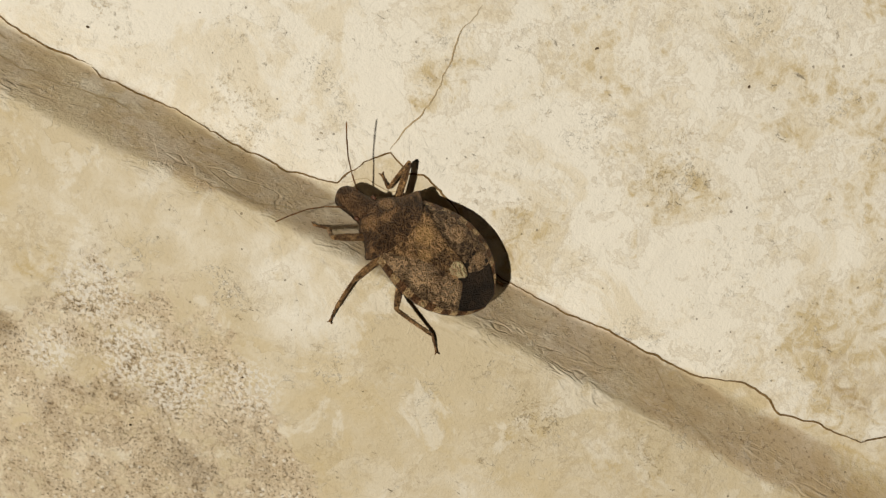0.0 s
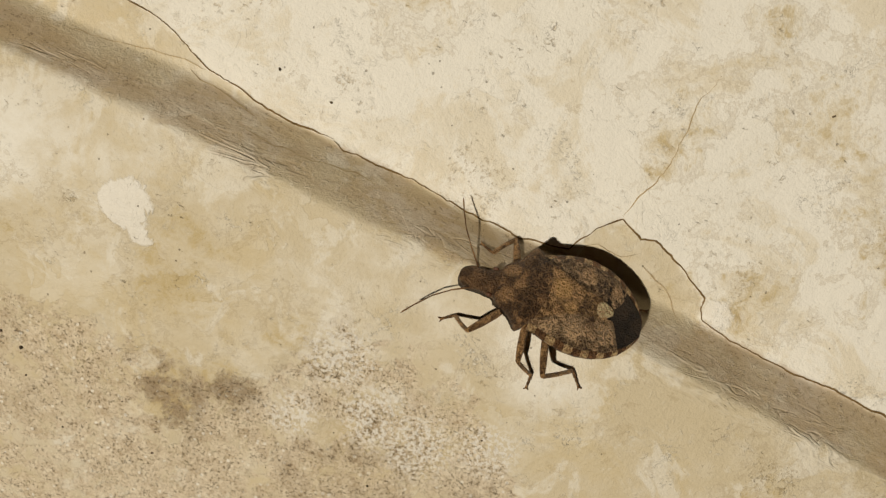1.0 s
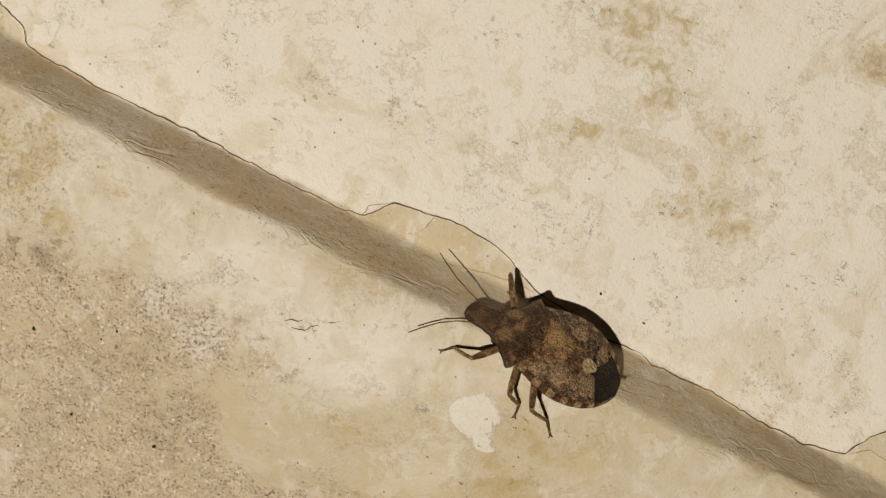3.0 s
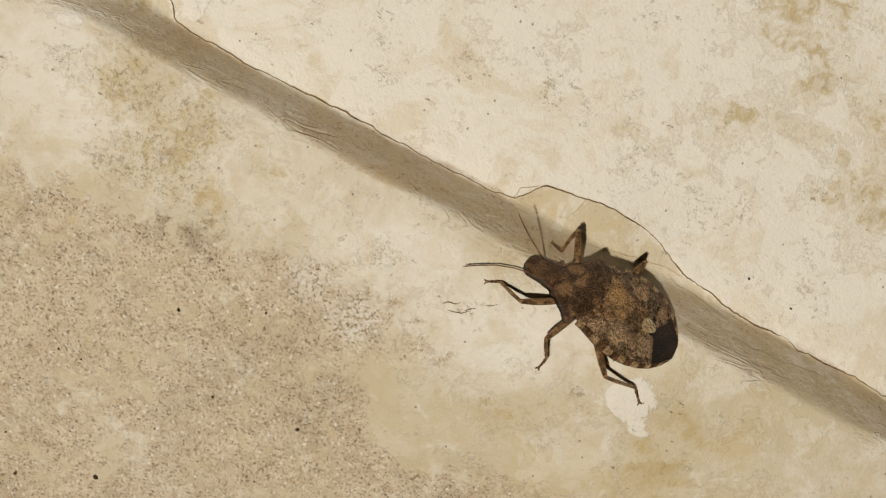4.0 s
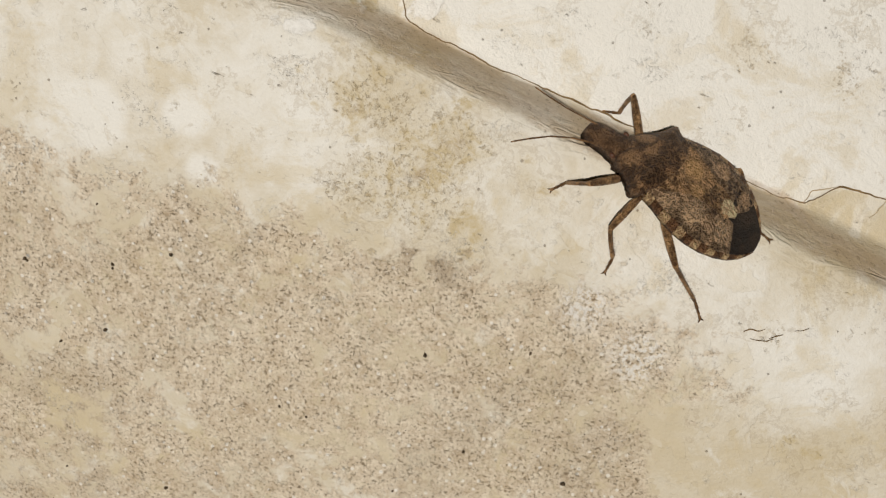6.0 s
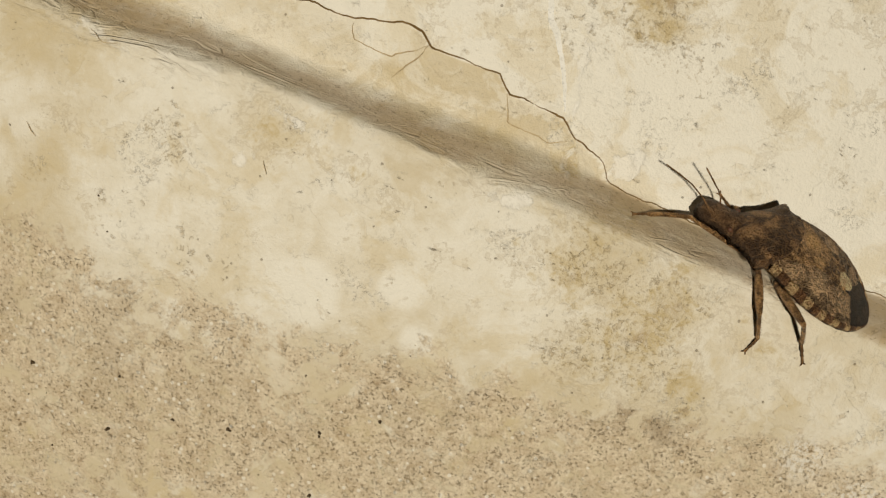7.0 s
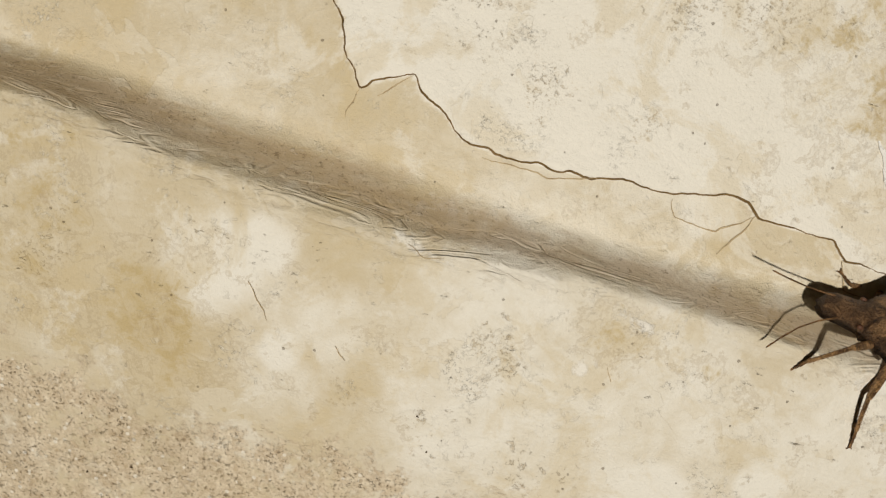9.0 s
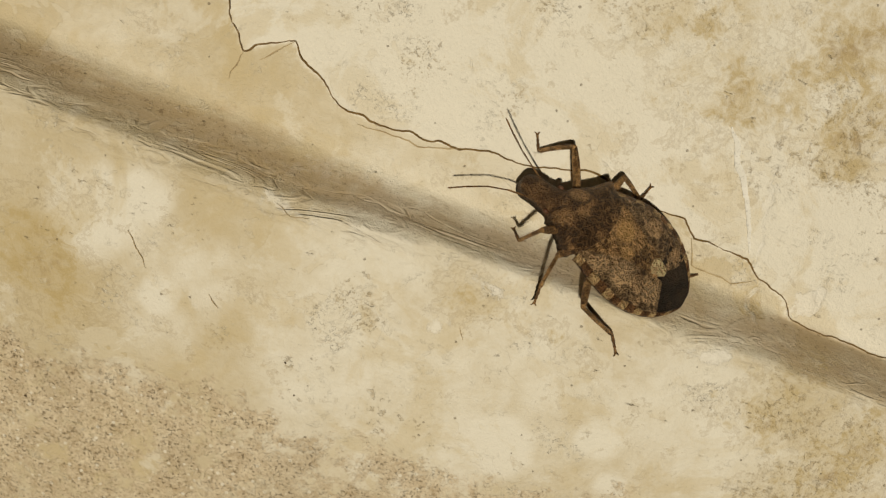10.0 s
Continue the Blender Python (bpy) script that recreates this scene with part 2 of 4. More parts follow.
def plain_material(name, a, b, scale, rough, bump=0.0, spec=0.3, detail=4):
    n = Nodes(name)
    f = n.noise(scale, detail, 0.65)
    g = n.noise(scale * 6, 3, 0.6, shift=12.0)
    col = n.mix(n.step(f, 0.34, 0.66), a, b)
    col = n.mix(n.math("MULTIPLY", n.step(g, 0.5, 0.72), 0.5), col, tuple(0.45 * c for c in a))
    return n.done(col, rough, n.bump(g, bump, 0.8) if bump else None, spec)


def chitin_material(name, dark, light, patch, share=0.5, scale=1.1, rough=0.5, spots=(), worms=0.75):
    """Punctured cuticle with pale wormlike lines in blotches; spots: x, y, radius, strength and colour of blotches on the back."""
    n = Nodes(name)
    f, g = n.noise(scale * 0.75, 5, 0.62, warp=0.8), n.noise(scale * 4.5, 4, 0.7, shift=5.0)
    d, r = n.cells(6.0, colour=True)
    tone = n.math("ADD", n.math("MULTIPLY", f, 0.85), n.math("MULTIPLY", g, 0.15))
    blot = n.step(tone, share - 0.07, share + 0.09)
    col = n.mix(blot, tuple(0.75 * c for c in dark), tuple(0.75 * a + 0.25 * b for a, b in zip(patch, light)))
    near_all = None
    for x, y, radius, strength, colour in spots:
        dist = n.tree.nodes.new("ShaderNodeVectorMath")
        dist.operation = "DISTANCE"
        flat = n.tree.nodes.new("ShaderNodeVectorMath")
        flat.operation = "MULTIPLY"
        flat.inputs[1].default_value = (1, 1, 0)
        n.tree.links.new(n.p, flat.inputs[0])
        n.tree.links.new(flat.outputs[0], dist.inputs[0])
        dist.inputs[1].default_value = (x, y, 0)
        near = n.step(n.math("ADD", n.math("DIVIDE", dist.outputs["Value"], radius), n.math("MULTIPLY", n.math("SUBTRACT", tone, 0.5), 2.4)), 1.15, 0.6)
        col = n.mix(n.math("MULTIPLY", near, strength * 0.9), col, colour)
        if sum(colour) > 0.6:
            near_all = near if near_all is None else n.math("MAXIMUM", near_all, near)
    # wormlike pale lines, thick where the blotches are pale
    w1 = n.noise(scale * 1.15, 1.0, 0.5, shift=23.0, warp=1.4)
    ridge = n.step(n.math("ABSOLUTE", n.math("SUBTRACT", w1, 0.5)), 0.070, 0.035)
    w2 = n.noise(scale * 1.9, 1.0, 0.5, shift=71.0, warp=1.2)
    ridge = n.math("MAXIMUM", ridge, n.math("MULTIPLY", n.step(n.math("ABSOLUTE", n.math("SUBTRACT", w2, 0.5)), 0.065, 0.030), 0.75))
    thick = n.math("ADD", 0.35, n.math("MULTIPLY", blot, 0.65))
    if near_all is not None:
        thick = n.math("MAXIMUM", thick, near_all)
    pale = tuple(min(0.8, 1.5 * c) for c in light)
    col = n.mix(n.math("MULTIPLY", n.math("MULTIPLY", ridge, thick), worms), col, pale)
    hole = n.math("MULTIPLY", n.step(r, 0.30, 0.42), n.step(n.math("SUBTRACT", 0.42, d), 0.0, 0.16))
    col = n.mix(n.math("MULTIPLY", hole, 0.30), col, tuple(0.45 * c for c in dark))
    h = n.math("SUBTRACT", n.math("ADD", n.math("MULTIPLY", g, 0.8), n.math("ADD", f, n.math("MULTIPLY", ridge, 0.6))), n.math("MULTIPLY", hole, 0.6))
    return n.done(col, rough, n.bump(h, 0.00045, 1.0), 0.35)


SLAB = slab_material()
CRACK = plain_material("crack_dirt", (0.13, 0.08, 0.03), (0.24, 0.155, 0.065), 1.5, 0.95)
HAIRLINE = plain_material("hairline_dirt", (0.40, 0.30, 0.17), (0.53, 0.42, 0.26), 1.0, 0.95)
GRIT = plain_material("dark_grit", (0.05, 0.035, 0.02), (0.13, 0.09, 0.05), 2.0, 0.8, 0.00005)
FLAKE = plain_material("lime_flake", (0.72, 0.64, 0.50), (0.80, 0.74, 0.63), 1.5, 0.8, 0.00005)
LIME = plain_material("white_lime", (0.80, 0.77, 0.70), (0.88, 0.85, 0.79), 0.8, 0.85, 0.00005)
UNSEEN_WALL = plain_material("unseen_enclosure", (0.11, 0.10, 0.08), (0.15, 0.135, 0.11), 0.004, 0.9)
TAN, OCHRE, DUSK, GREY = (0.473, 0.272, 0.123), (0.615, 0.359, 0.132), (0.048, 0.026, 0.012), (0.473, 0.328, 0.189)
PRONOTUM = chitin_material("pronotum_cuticle", (0.074, 0.038, 0.018), (0.391, 0.220, 0.099), (0.147, 0.076, 0.034), 0.53, 1.0, 0.5,
                           [(1.6, 1.6, 1.2, 0.8, DUSK), (1.3, -1.5, 1.2, 0.8, DUSK), (3.4, 1.1, 0.6, 0.5, TAN), (3.4, -1.0, 0.6, 0.5, TAN), (2.6, 0.2, 0.5, 0.4, TAN), (1.2, 0.0, 1.0, 0.5, DUSK)], 0.45)
HEAD = chitin_material("head_cuticle", (0.088, 0.047, 0.023), (0.284, 0.161, 0.076), (0.136, 0.073, 0.035), 0.52, 1.1, 0.5, (), 0.35)
SCUTELLUM = chitin_material("scutellum_cuticle", (0.095, 0.048, 0.021), (0.497, 0.296, 0.132), (0.201, 0.106, 0.045), 0.51, 1.15, 0.5,
                            [(-0.5, -0.4, 0.95, 0.85, OCHRE), (-1.5, 0.9, 0.6, 0.6, OCHRE), (-2.9, 0.3, 0.8, 0.6, DUSK), (-2.4, -0.9, 0.7, 0.6, DUSK)])
TIP = chitin_material("pale_scutellum_tip", (0.343, 0.213, 0.109), (0.710, 0.473, 0.261), (0.509, 0.322, 0.165), 0.45)
CORIUM = chitin_material("corium_cuticle", (0.082, 0.045, 0.022), (0.497, 0.322, 0.171), (0.178, 0.102, 0.052), 0.52, 1.15, 0.5,
                         [(-2.3, 2.2, 1.1, 0.6, GREY), (-4.9, 1.7, 0.9, 0.65, GREY), (-0.4, 2.7, 0.8, 0.5, GREY), (-3.5, 3.0, 0.8, 0.7, DUSK), (-0.9, 3.3, 0.6, 0.5, DUSK), (-5.3, 2.5, 0.5, 0.7, DUSK),
                          (-2.6, -2.4, 0.8, 0.5, TAN), (-0.6, -2.8, 1.0, 0.7, DUSK), (-4.0, -2.4, 1.0, 0.6, DUSK), (-5.2, -2.0, 0.6, 0.6, TAN)])
MEMBRANE = chitin_material("wing_membrane", (0.016, 0.009, 0.004), (0.048, 0.026, 0.013), (0.028, 0.016, 0.008), 0.5, 0.9, 0.55, (), 0.3)
RIM_PALE = chitin_material("pale_rim_cuticle", (0.291, 0.162, 0.070), (0.601, 0.388, 0.194), (0.427, 0.239, 0.108), 0.46)
RIM_DARK = chitin_material("dark_rim_cuticle", (0.085, 0.040, 0.017), (0.237, 0.116, 0.050), (0.118, 0.056, 0.024), 0.5)
BELLY = chitin_material("belly_cuticle", (0.201, 0.112, 0.053), (0.403, 0.234, 0.111), (0.237, 0.133, 0.061), 0.5)
LEG = chitin_material("leg_cuticle", (0.178, 0.088, 0.036), (0.592, 0.322, 0.138), (0.355, 0.187, 0.076), 0.5, 1.6, 0.42, (), 0.6)
FEELER = chitin_material("feeler_cuticle", (0.237, 0.123, 0.052), (0.509, 0.281, 0.118), (0.319, 0.166, 0.072), 0.5, 1.8, 0.5, (), 0.4)
EYE = plain_material("dark_eye", (0.088, 0.037, 0.019), (0.130, 0.056, 0.029), 3.0, 0.5, 0.0, 0.3)


# ---- shape of the slab (millimetres) ----
# the step: where its brink and its inner corner run along the slab
STEP_X = [-130, -99, -90, -80, -70, -60, -50, -40, -25, -10, 0, 10, 20, 33, 40, 48, 60, 80, 100, 120]
STEP_FOOT = [3.2, 3.0, 1.5, 0.6, 0.2, 0.9, 0.4, 0.0, -0.2, -0.8, -1.0, -1.3, -1.2, -1.6, -1.8, -1.2, -1.7, -2.9, -3.8, -4.4]
STEP_BROW = [7.2, 6.8, 6.3, 5.7, 4.8, 4.2, 4.2, 4.0, 2.9, 2.9, 2.7, 2.6, 2.8, 2.7, 2.4, 2.0, 1.9, 1.2, 0.8, 0.6]


def smooth(a, lo, hi):
    s = np.clip((a - lo) / (hi - lo), 0, 1)
    return s * s * (3 - 2 * s)


def slope(a, lo, hi, r=0.45):
    """A straight ramp from 0 to 1 whose two bends are rounded over r."""
    soft = lambda d: np.where(d < -r, 0.0, np.where(d > r, d, (d + r) ** 2 / (4 * r)))
    return (soft(a - lo) - soft(a - hi)) / (hi - lo)


def ease(x, y):
    """Height of the slab without its fine relief: a lower shelf, a slanting step, an upper bed."""
    x, y = np.clip(x, -150.0, 150.0), np.clip(y, -90.0, 70.0)
    u, v = x / 80, y / 20
    foot, brow = np.interp(x, STEP_X, STEP_FOOT), np.interp(x, STEP_X, STEP_BROW)
    s = 0.7 * slope(y, foot, brow) + 0.3 * smooth(y, foot - 0.4, brow + 0.4)
    s = 1 - np.clip(1 - s, 0, 1) ** (1 + 0.55 * smooth(-x, 38, 55))
    low = 3.938 + -0.915 * u + -3.012 * u**2 + 0.531 * u**3 + 2.359 * v + -1.795 * u * v + 2.319 * np.minimum(y + 8, 0) / 20
    high = -1.265 + -2.321 * u + -2.732 * u**2 + 2.091 * u**3 + 1.939 * v + 0.048 * u * v
    return low * (1 - s) + high * s


def hash_noise(x, y, seed):
    """Smooth value noise in 0..1 on arrays."""
    xi, yi = np.floor(x).astype(np.int64), np.floor(y).astype(np.int64)
    fx, fy = x - xi, y - yi
    fx, fy = fx * fx * (3 - 2 * fx), fy * fy * (3 - 2 * fy)

    def value(a, b):
        h = (a * 374761393 + b * 668265263 + seed * 974634777) & 0x7FFFFFFF
        h = ((h ^ (h >> 13)) * 1274126177) & 0x7FFFFFFF
        return ((h ^ (h >> 16)) & 0xFFFF) / 65535.0

    top = value(xi, yi) * (1 - fx) + value(xi + 1, yi) * fx
    low = value(xi, yi + 1) * (1 - fx) + value(xi + 1, yi + 1) * fx
    return top * (1 - fy) + low * fy


def rough_noise(x, y, size, seed, octaves=4):
    total, amp, norm = 0.0, 1.0, 0.0
    for k in range(octaves):
        total = total + amp * hash_noise(x / size * 2**k + 17.3 * k, y / size * 2**k - 9.1 * k, seed + k)
        norm += amp
        amp *= 0.55
    return total / norm


# edge of the bare concrete, from the far end to the near end of the shelf
BARE_EDGE = [(-130, -15), (-99, -15), (-93, -15.3), (-89.6, -17), (-80, -16), (-70, -15.8), (-66, -16.8), (-52, -16.8), (-45, -15.2), (-41, -14.2),
             (-37, -16), (-31, -13), (-26.4, -14), (-21, -12.2), (-15, -10.9), (-9.5, -9.9), (-5, -11.6), (-2, -15.5), (1, -22), (5, -23.8), (12, -21.5),
             (20.7, -19.6), (24, -20.8), (32, -20.4), (37, -17), (40, -11.8), (45, -10.8), (52, -11.5), (58, -15.5), (62, -19.3), (66, -22.5), (80, -30), (130, -45)]
# stains, with dim light painted at x 45 and 56: x, y, radius, strength
STAINS_AND_DIM = [(29.5, -23.5, 3, 0.95), (34, -20, 3, 0.6), (45, -22, 9, 0.3), (56, -26, 9, 0.3), (38, -14, 5, 0.35), (27, -12.6, 5, 0.55), (29, -22.5, 5, 0.4), (31.6, 18.6, 4, 0.35), (22, 22.5, 4, 0.35), (80, 15, 6, 0.45), (71.5, 5, 5, 0.4), (72, 22, 6, 0.35),
          (88, -6, 7, 0.35), (79, -7.4, 4, 0.3), (-31, -3, 4.5, 0.5), (-27, -7.5, 5.0, 0.5), (-22, -11, 5, 0.4), (-24.5, -4.5, 4, 0.55), (-35, 3.4, 1.8, 0.6), (104.5, 6.5, 4, 0.8), (39.5, 36, 2.2, 0.8), (18.7, 29.4, 5, 0.5), (23, 23.7, 4, 0.45), (17.8, 18, 3.5, 0.4), (34.8, 17.3, 3.5, 0.45), (30.1, 21.4, 4, 0.4), (-32, 19.5, 4, 0.7), (-33.9, 25, 5, 0.7), (-24, -10.5, 4, 0.3), (-18.4, -3.8, 3.5, 0.35), (10.2, -15.1, 3, 0.4), (70.2, 5.8, 3, 0.45), (-58.8, -1.2, 2.2, 0.35), (59, 14.5, 2.6, 0.5), (58.3, 18.5, 2.8, 0.5), (-26.5, -13.5, 3, 0.2), (-58, -1.7, 3, 0.35),
          (-43, 21, 9, 0.4), (-33, 26, 9, 0.5), (-89, -10.5, 6, 0.5), (-98, -5, 8, 0.3), (102, 8, 8, 0.6), (95, 30, 14, 0.45), (108, -2, 8, 0.5), (59.5, 12, 2, 0.4), (60, 16, 2.4, 0.45), (60.5, 21, 2.6, 0.4), (63, 26, 3, 0.35),
          (18, -12, 3.5, 0.3), (6, -5, 4, 0.2), (50, 30, 8, 0.3), (-10, 28, 10, 0.25)]
# white lime spots: x, y, half length, half width, turn in degrees
LIMES = [(21, -8.5, 2.4, 2.2, 10), (22.4, -10.4, 1.6, 0.9, -50), (-30.6, 5.0, 1.0, 2.0, -25), (-36.7, 12, 0.35, 5.5, 12), (69.8, 3.0, 1.2, 1.6, 30), (-71.8, -0.2, 1.9, 0.45, -9), (-55.6, -1.0, 1.2, 0.55, -14),
         (-38.0, -0.9, 1.3, 0.5, 20), (-58.6, -5.2, 0.8, 0.35, 30)]
# softer pale places: x, y, radius
PALES = [(-85, -5, 3.9), (-82, -2.8, 2.5), (-79.2, -9.6, 2.0), (-43.6, -9.9, 2.2), (-41.3, -13.6, 1.6), (-51, -13, 3.2), (-78, -8, 5.5), (-60, -8, 15), (-20, -6, 9), (-38, -8, 9), (-5, -7, 8), (8, -9, 6), (-52, 7.8, 2), (57, -6, 5)]
# pitted places where the skin has crumbled: x, y, radius
PITS = [(-66, -4.8, 1.6), (-64, -6.2, 1.4), (-68.6, -11.8, 0.8), (-67.2, -14.4, 0.7), (-32, -4, 3.5), (-27, -5, 3.5), (-24, -9, 4), (10, -14.8, 1.6), (4, -7.7, 1.2),
        (-24, -3.2, 3), (-30, -10, 3), (2, 12.9, 2), (-6, 12.4, 2), (80.3, 15, 3.2), (79, -7.2, 2.5), (88, -6.2, 3), (71, 6.5, 3), (60.3, -9.8, 1), (46.8, 4.5, 4), (20, 10, 2.2),
        (23, 11.5, 2), (33, 7.8, 2), (-61.6, 25.7, 2), (-52.5, 24, 4), (-50, 29, 4), (-58, 21.6, 2), (-66, 13.4, 2), (-72, 18.2, 1.5), (-33, 18, 6), (-97.6, -7.3, 2), (-65.4, -5, 2.2), (-68.4, -11.6, 1), (-67.2, -14.3, 1), (-60.2, -15.1, 0.8), (-31, -3, 4), (-26, -8, 5), (-57.8, 12.9, 1.8), (-34.8, 3.6, 1.6)]
FLAKES = [(41.7, -13.2, 3.5), (46.6, -17.0, 3.5), (51, -18.0, 3.5), (56.5, -15.5, 3), (-10, -11.5, 2.2), (-4.5, -13.5, 2.5), (40, -20, 2.5)]


def slab_fields(x, y):
    """Height and the places of coat, stain with painted dimness, lime, bare concrete, flaking, and step grime with
    painted shade.
    """
    edge = np.interp(x, *np.array(BARE_EDGE).T)
    bare = np.minimum(edge - y, 8.0)
    bare = np.maximum(bare, 3.0 - np.hypot((x + 4) / 2.2, (y + 13)))
    bare = np.minimum(bare, 1.7)
    stain_dim = np.zeros_like(x)
    for cx, cy, r, k in STAINS_AND_DIM:
        stain_dim = np.maximum(stain_dim, k * 1.25 * np.exp(-((x - cx) ** 2 + (y - cy) ** 2) / (r * r)))
    lime = np.full_like(x, -4.0)
    for cx, cy, a, b, turn in LIMES:
        c, s = math.cos(radians(turn)), math.sin(radians(turn))
        u, v = ((x - cx) * c + (y - cy) * s) / a, (-(x - cx) * s + (y - cy) * c) / b
        lime = np.maximum(lime, (1 - np.hypot(u, v)) * min(a, b))
    pale = np.zeros_like(x)
    for cx, cy, r in PALES:
        pale = np.maximum(pale, (1.0 if r < 4 else 0.55) * np.exp(-(((x - cx) ** 2 + (y - cy) ** 2) / (r * r)) ** 2))
    pit = np.zeros_like(x)
    for cx, cy, r in PITS:
        pit = np.maximum(pit, np.exp(-((x - cx) ** 2 + (y - cy) ** 2) / (r * r)))
    flake = np.zeros_like(x)
    for cx, cy, r in FLAKES:
        flake = np.maximum(flake, np.exp(-((x - cx) ** 2 + (y - cy) ** 2) / (r * r)))
    crack = np.interp(x, *np.array(CRACK_FAR + CRACK_MID + CRACK_NEAR).T)
    coat = smooth(y - crack, -0.15, 0.15)
    # step band: grime and the slope's shade in one colour mask
    foot, brow = np.interp(x, STEP_X, STEP_FOOT), np.interp(x, STEP_X, STEP_BROW)
    wave = 1.5 * (rough_noise(x, y * 0, 12, 61, 4) - 0.5) + 0.5 * (rough_noise(x, y, 1.6, 67, 3) - 0.5)
    rise = (y + wave - foot) / (brow - foot)
    open_side = smooth(crack - brow, 0.4, 2.5)
    shut = smooth(rise, -0.18, 0.16) * (1 - smooth(rise, 0.92, 1.12))
    wide = smooth(rise, -0.12, 0.34) * (1 - smooth(rise, 0.42, 1.18))
    grime_shade = shut * (1 - open_side) + 1.05 * wide * open_side
    grime_shade = grime_shade * (0.95 + 0.9 * (rough_noise(x, y * 2, 9, 62, 3) - 0.5)) * (1 - 0.25 * smooth(x, 20, 40) * (1 - smooth(x, 50, 75)))
    # relief
    z = ease(x, y)
    z = z + 0.55 * (rough_noise(x, y, 16, 11, 3) - 0.5) * smooth(np.abs(y - 0.5 * (foot + brow)), 2.0, 6.0)
    z = z + 0.22 * (rough_noise(x, y, 3.2, 21, 4) - 0.5)
    inside = smooth(bare + 4 * (rough_noise(x, y, 3, 22, 3) - 0.5), -0.6, 0.8)
    z = z - 0.22 * inside + inside * 0.22 * (rough_noise(x, y, 1.1, 31, 3) - 0.5)
    z = z + 0.10 * smooth(lime, -0.2, 0.5)
    # trowelled ripples that run along the brink of the step
    fold = rough_noise(x * 0.35, y * 0.35, 4.0, 41, 3)
    brink = smooth(y, foot - 2.2, foot - 0.6) * (1 - smooth(y, foot + 1.0, foot + 2.4)) * smooth(rough_noise(x, y, 9, 43, 2) + 0.12 * smooth(-x, 55, 65), 0.38, 0.62)
    z = z + brink * (0.04 + 0.07 * smooth(-x, 55, 65)) * np.sin((y - foot) * 4.6 + 20 * fold) + brink * 0.22 * (rough_noise(x * 0.45, y * 1.5, 1.4, 45, 4) - 0.5)
    # the coat of the upper bed ends in a thin broken edge
    z = z + 0.16 * coat * np.exp(-np.maximum(y - crack, 0) / 6.0)
    return z, dict(coat=coat, stain_dim=stain_dim, lime=lime, bare=bare, flake=flake, grime_shade=grime_shade, pale=pale, pit=pit, brink=brink)


CRACK_FAR = [(-112, 26), (-97, 22), (-89, 20), (-85, 18.6), (-83.2, 16.9), (-81.3, 14.4), (-80.5, 12.2), (-78.8, 9.8), (-77.9, 10.4), (-75.3, 11.7),
             (-74.2, 10.4), (-72.3, 9.6), (-70.6, 8.2), (-68, 7.8), (-65.1, 7.9), (-60.9, 8.0), (-58.8, 8.5), (-55.9, 8.4), (-53.6, 8.8), (-51.6, 9.4),
             (-49.5, 9.3), (-48.4, 8.5), (-45.7, 8.3), (-42.5, 8.4), (-41.4, 7.1)]
CRACK_MID = [(-39, 7.0), (-36.4, 6.8), (-34.9, 5.7), (-32.4, 4.7), (-31.7, 3.6), (-29, 3.1), (-23.4, 2.9), (-18, 3.0), (-12.7, 3.0), (-8, 2.8), (-4.5, 2.6),
             (0.3, 2.6), (3.6, 3.0), (5.6, 5.3), (9.8, 6.1), (12.6, 6.3), (16, 5.9), (19.2, 4.9), (21.3, 3.8), (24.9, 3.3), (28.2, 2.7)]
CRACK_NEAR = [(33.4, 2.8), (34.5, 2.4), (37.6, 2.5), (41.4, 2.6), (44.7, 2.1), (49.2, 2.0), (51.5, 2.0), (54, 2.4), (55.6, 2.8), (56.9, 5.4), (58.6, 7.2),
              (60.6, 6.3), (61.8, 6.6), (63.7, 6.1), (66, 4.9), (68, 3.9), (68.7, 1.9), (72, 1.4), (78, 1.2), (82.5, 1.3), (86.3, 1.2), (91, 1.2), (94.9, 2.4),
              (97, 2.2), (98.9, 1.3), (102.4, 2.0), (106.3, 2.1), (108.9, 4.4), (118, 7)]


# ---- helpers for meshes ----
def mesh_object(name, verts, faces, material, parent=None, label="", smooth_shade=True):
    me = bpy.data.meshes.new(name)
    me.from_pydata(verts, [], faces)
    me.materials.append(material)
    if smooth_shade:
        me.polygons.foreach_set("use_smooth", [True] * len(me.polygons))
    me.update()
    ob = new(name, me)
    ob.parent = parent
    if label:
        ob["label"] = label
    return ob


def part(name, bm, material, parent, label="", smooth_shade=True):
    me = bpy.data.meshes.new(name)
    bmesh.ops.recalc_face_normals(bm, faces=bm.faces)
    for f in bm.faces:
        f.smooth = smooth_shade
    bm.to_mesh(me)
    bm.free()
    me.materials.append(material)
    ob = new(name, me)
    ob.parent = parent
    if label:
        ob["label"] = label
    return ob


# ---- the slab ----
def axis(dense_lo, dense_hi, step, fine_lo=None, fine_hi=None, fine=None, far=1500.0):
    line = list(np.arange(dense_lo, dense_hi + 1e-6, step))
    if fine:
        line = [v for v in line if not fine_lo <= v <= fine_hi] + list(np.arange(fine_lo, fine_hi + 1e-6, fine))
    grow, a, b = step, dense_lo, dense_hi
    while a > -far or b < far:
        grow *= 1.5
        a, b = max(a - grow, -far), min(b + grow, far)
        line += [a] if a > -far else []
        line += [b] if b < far else []
    return np.array(sorted(set(np.round(line + [-far, far], 4))))


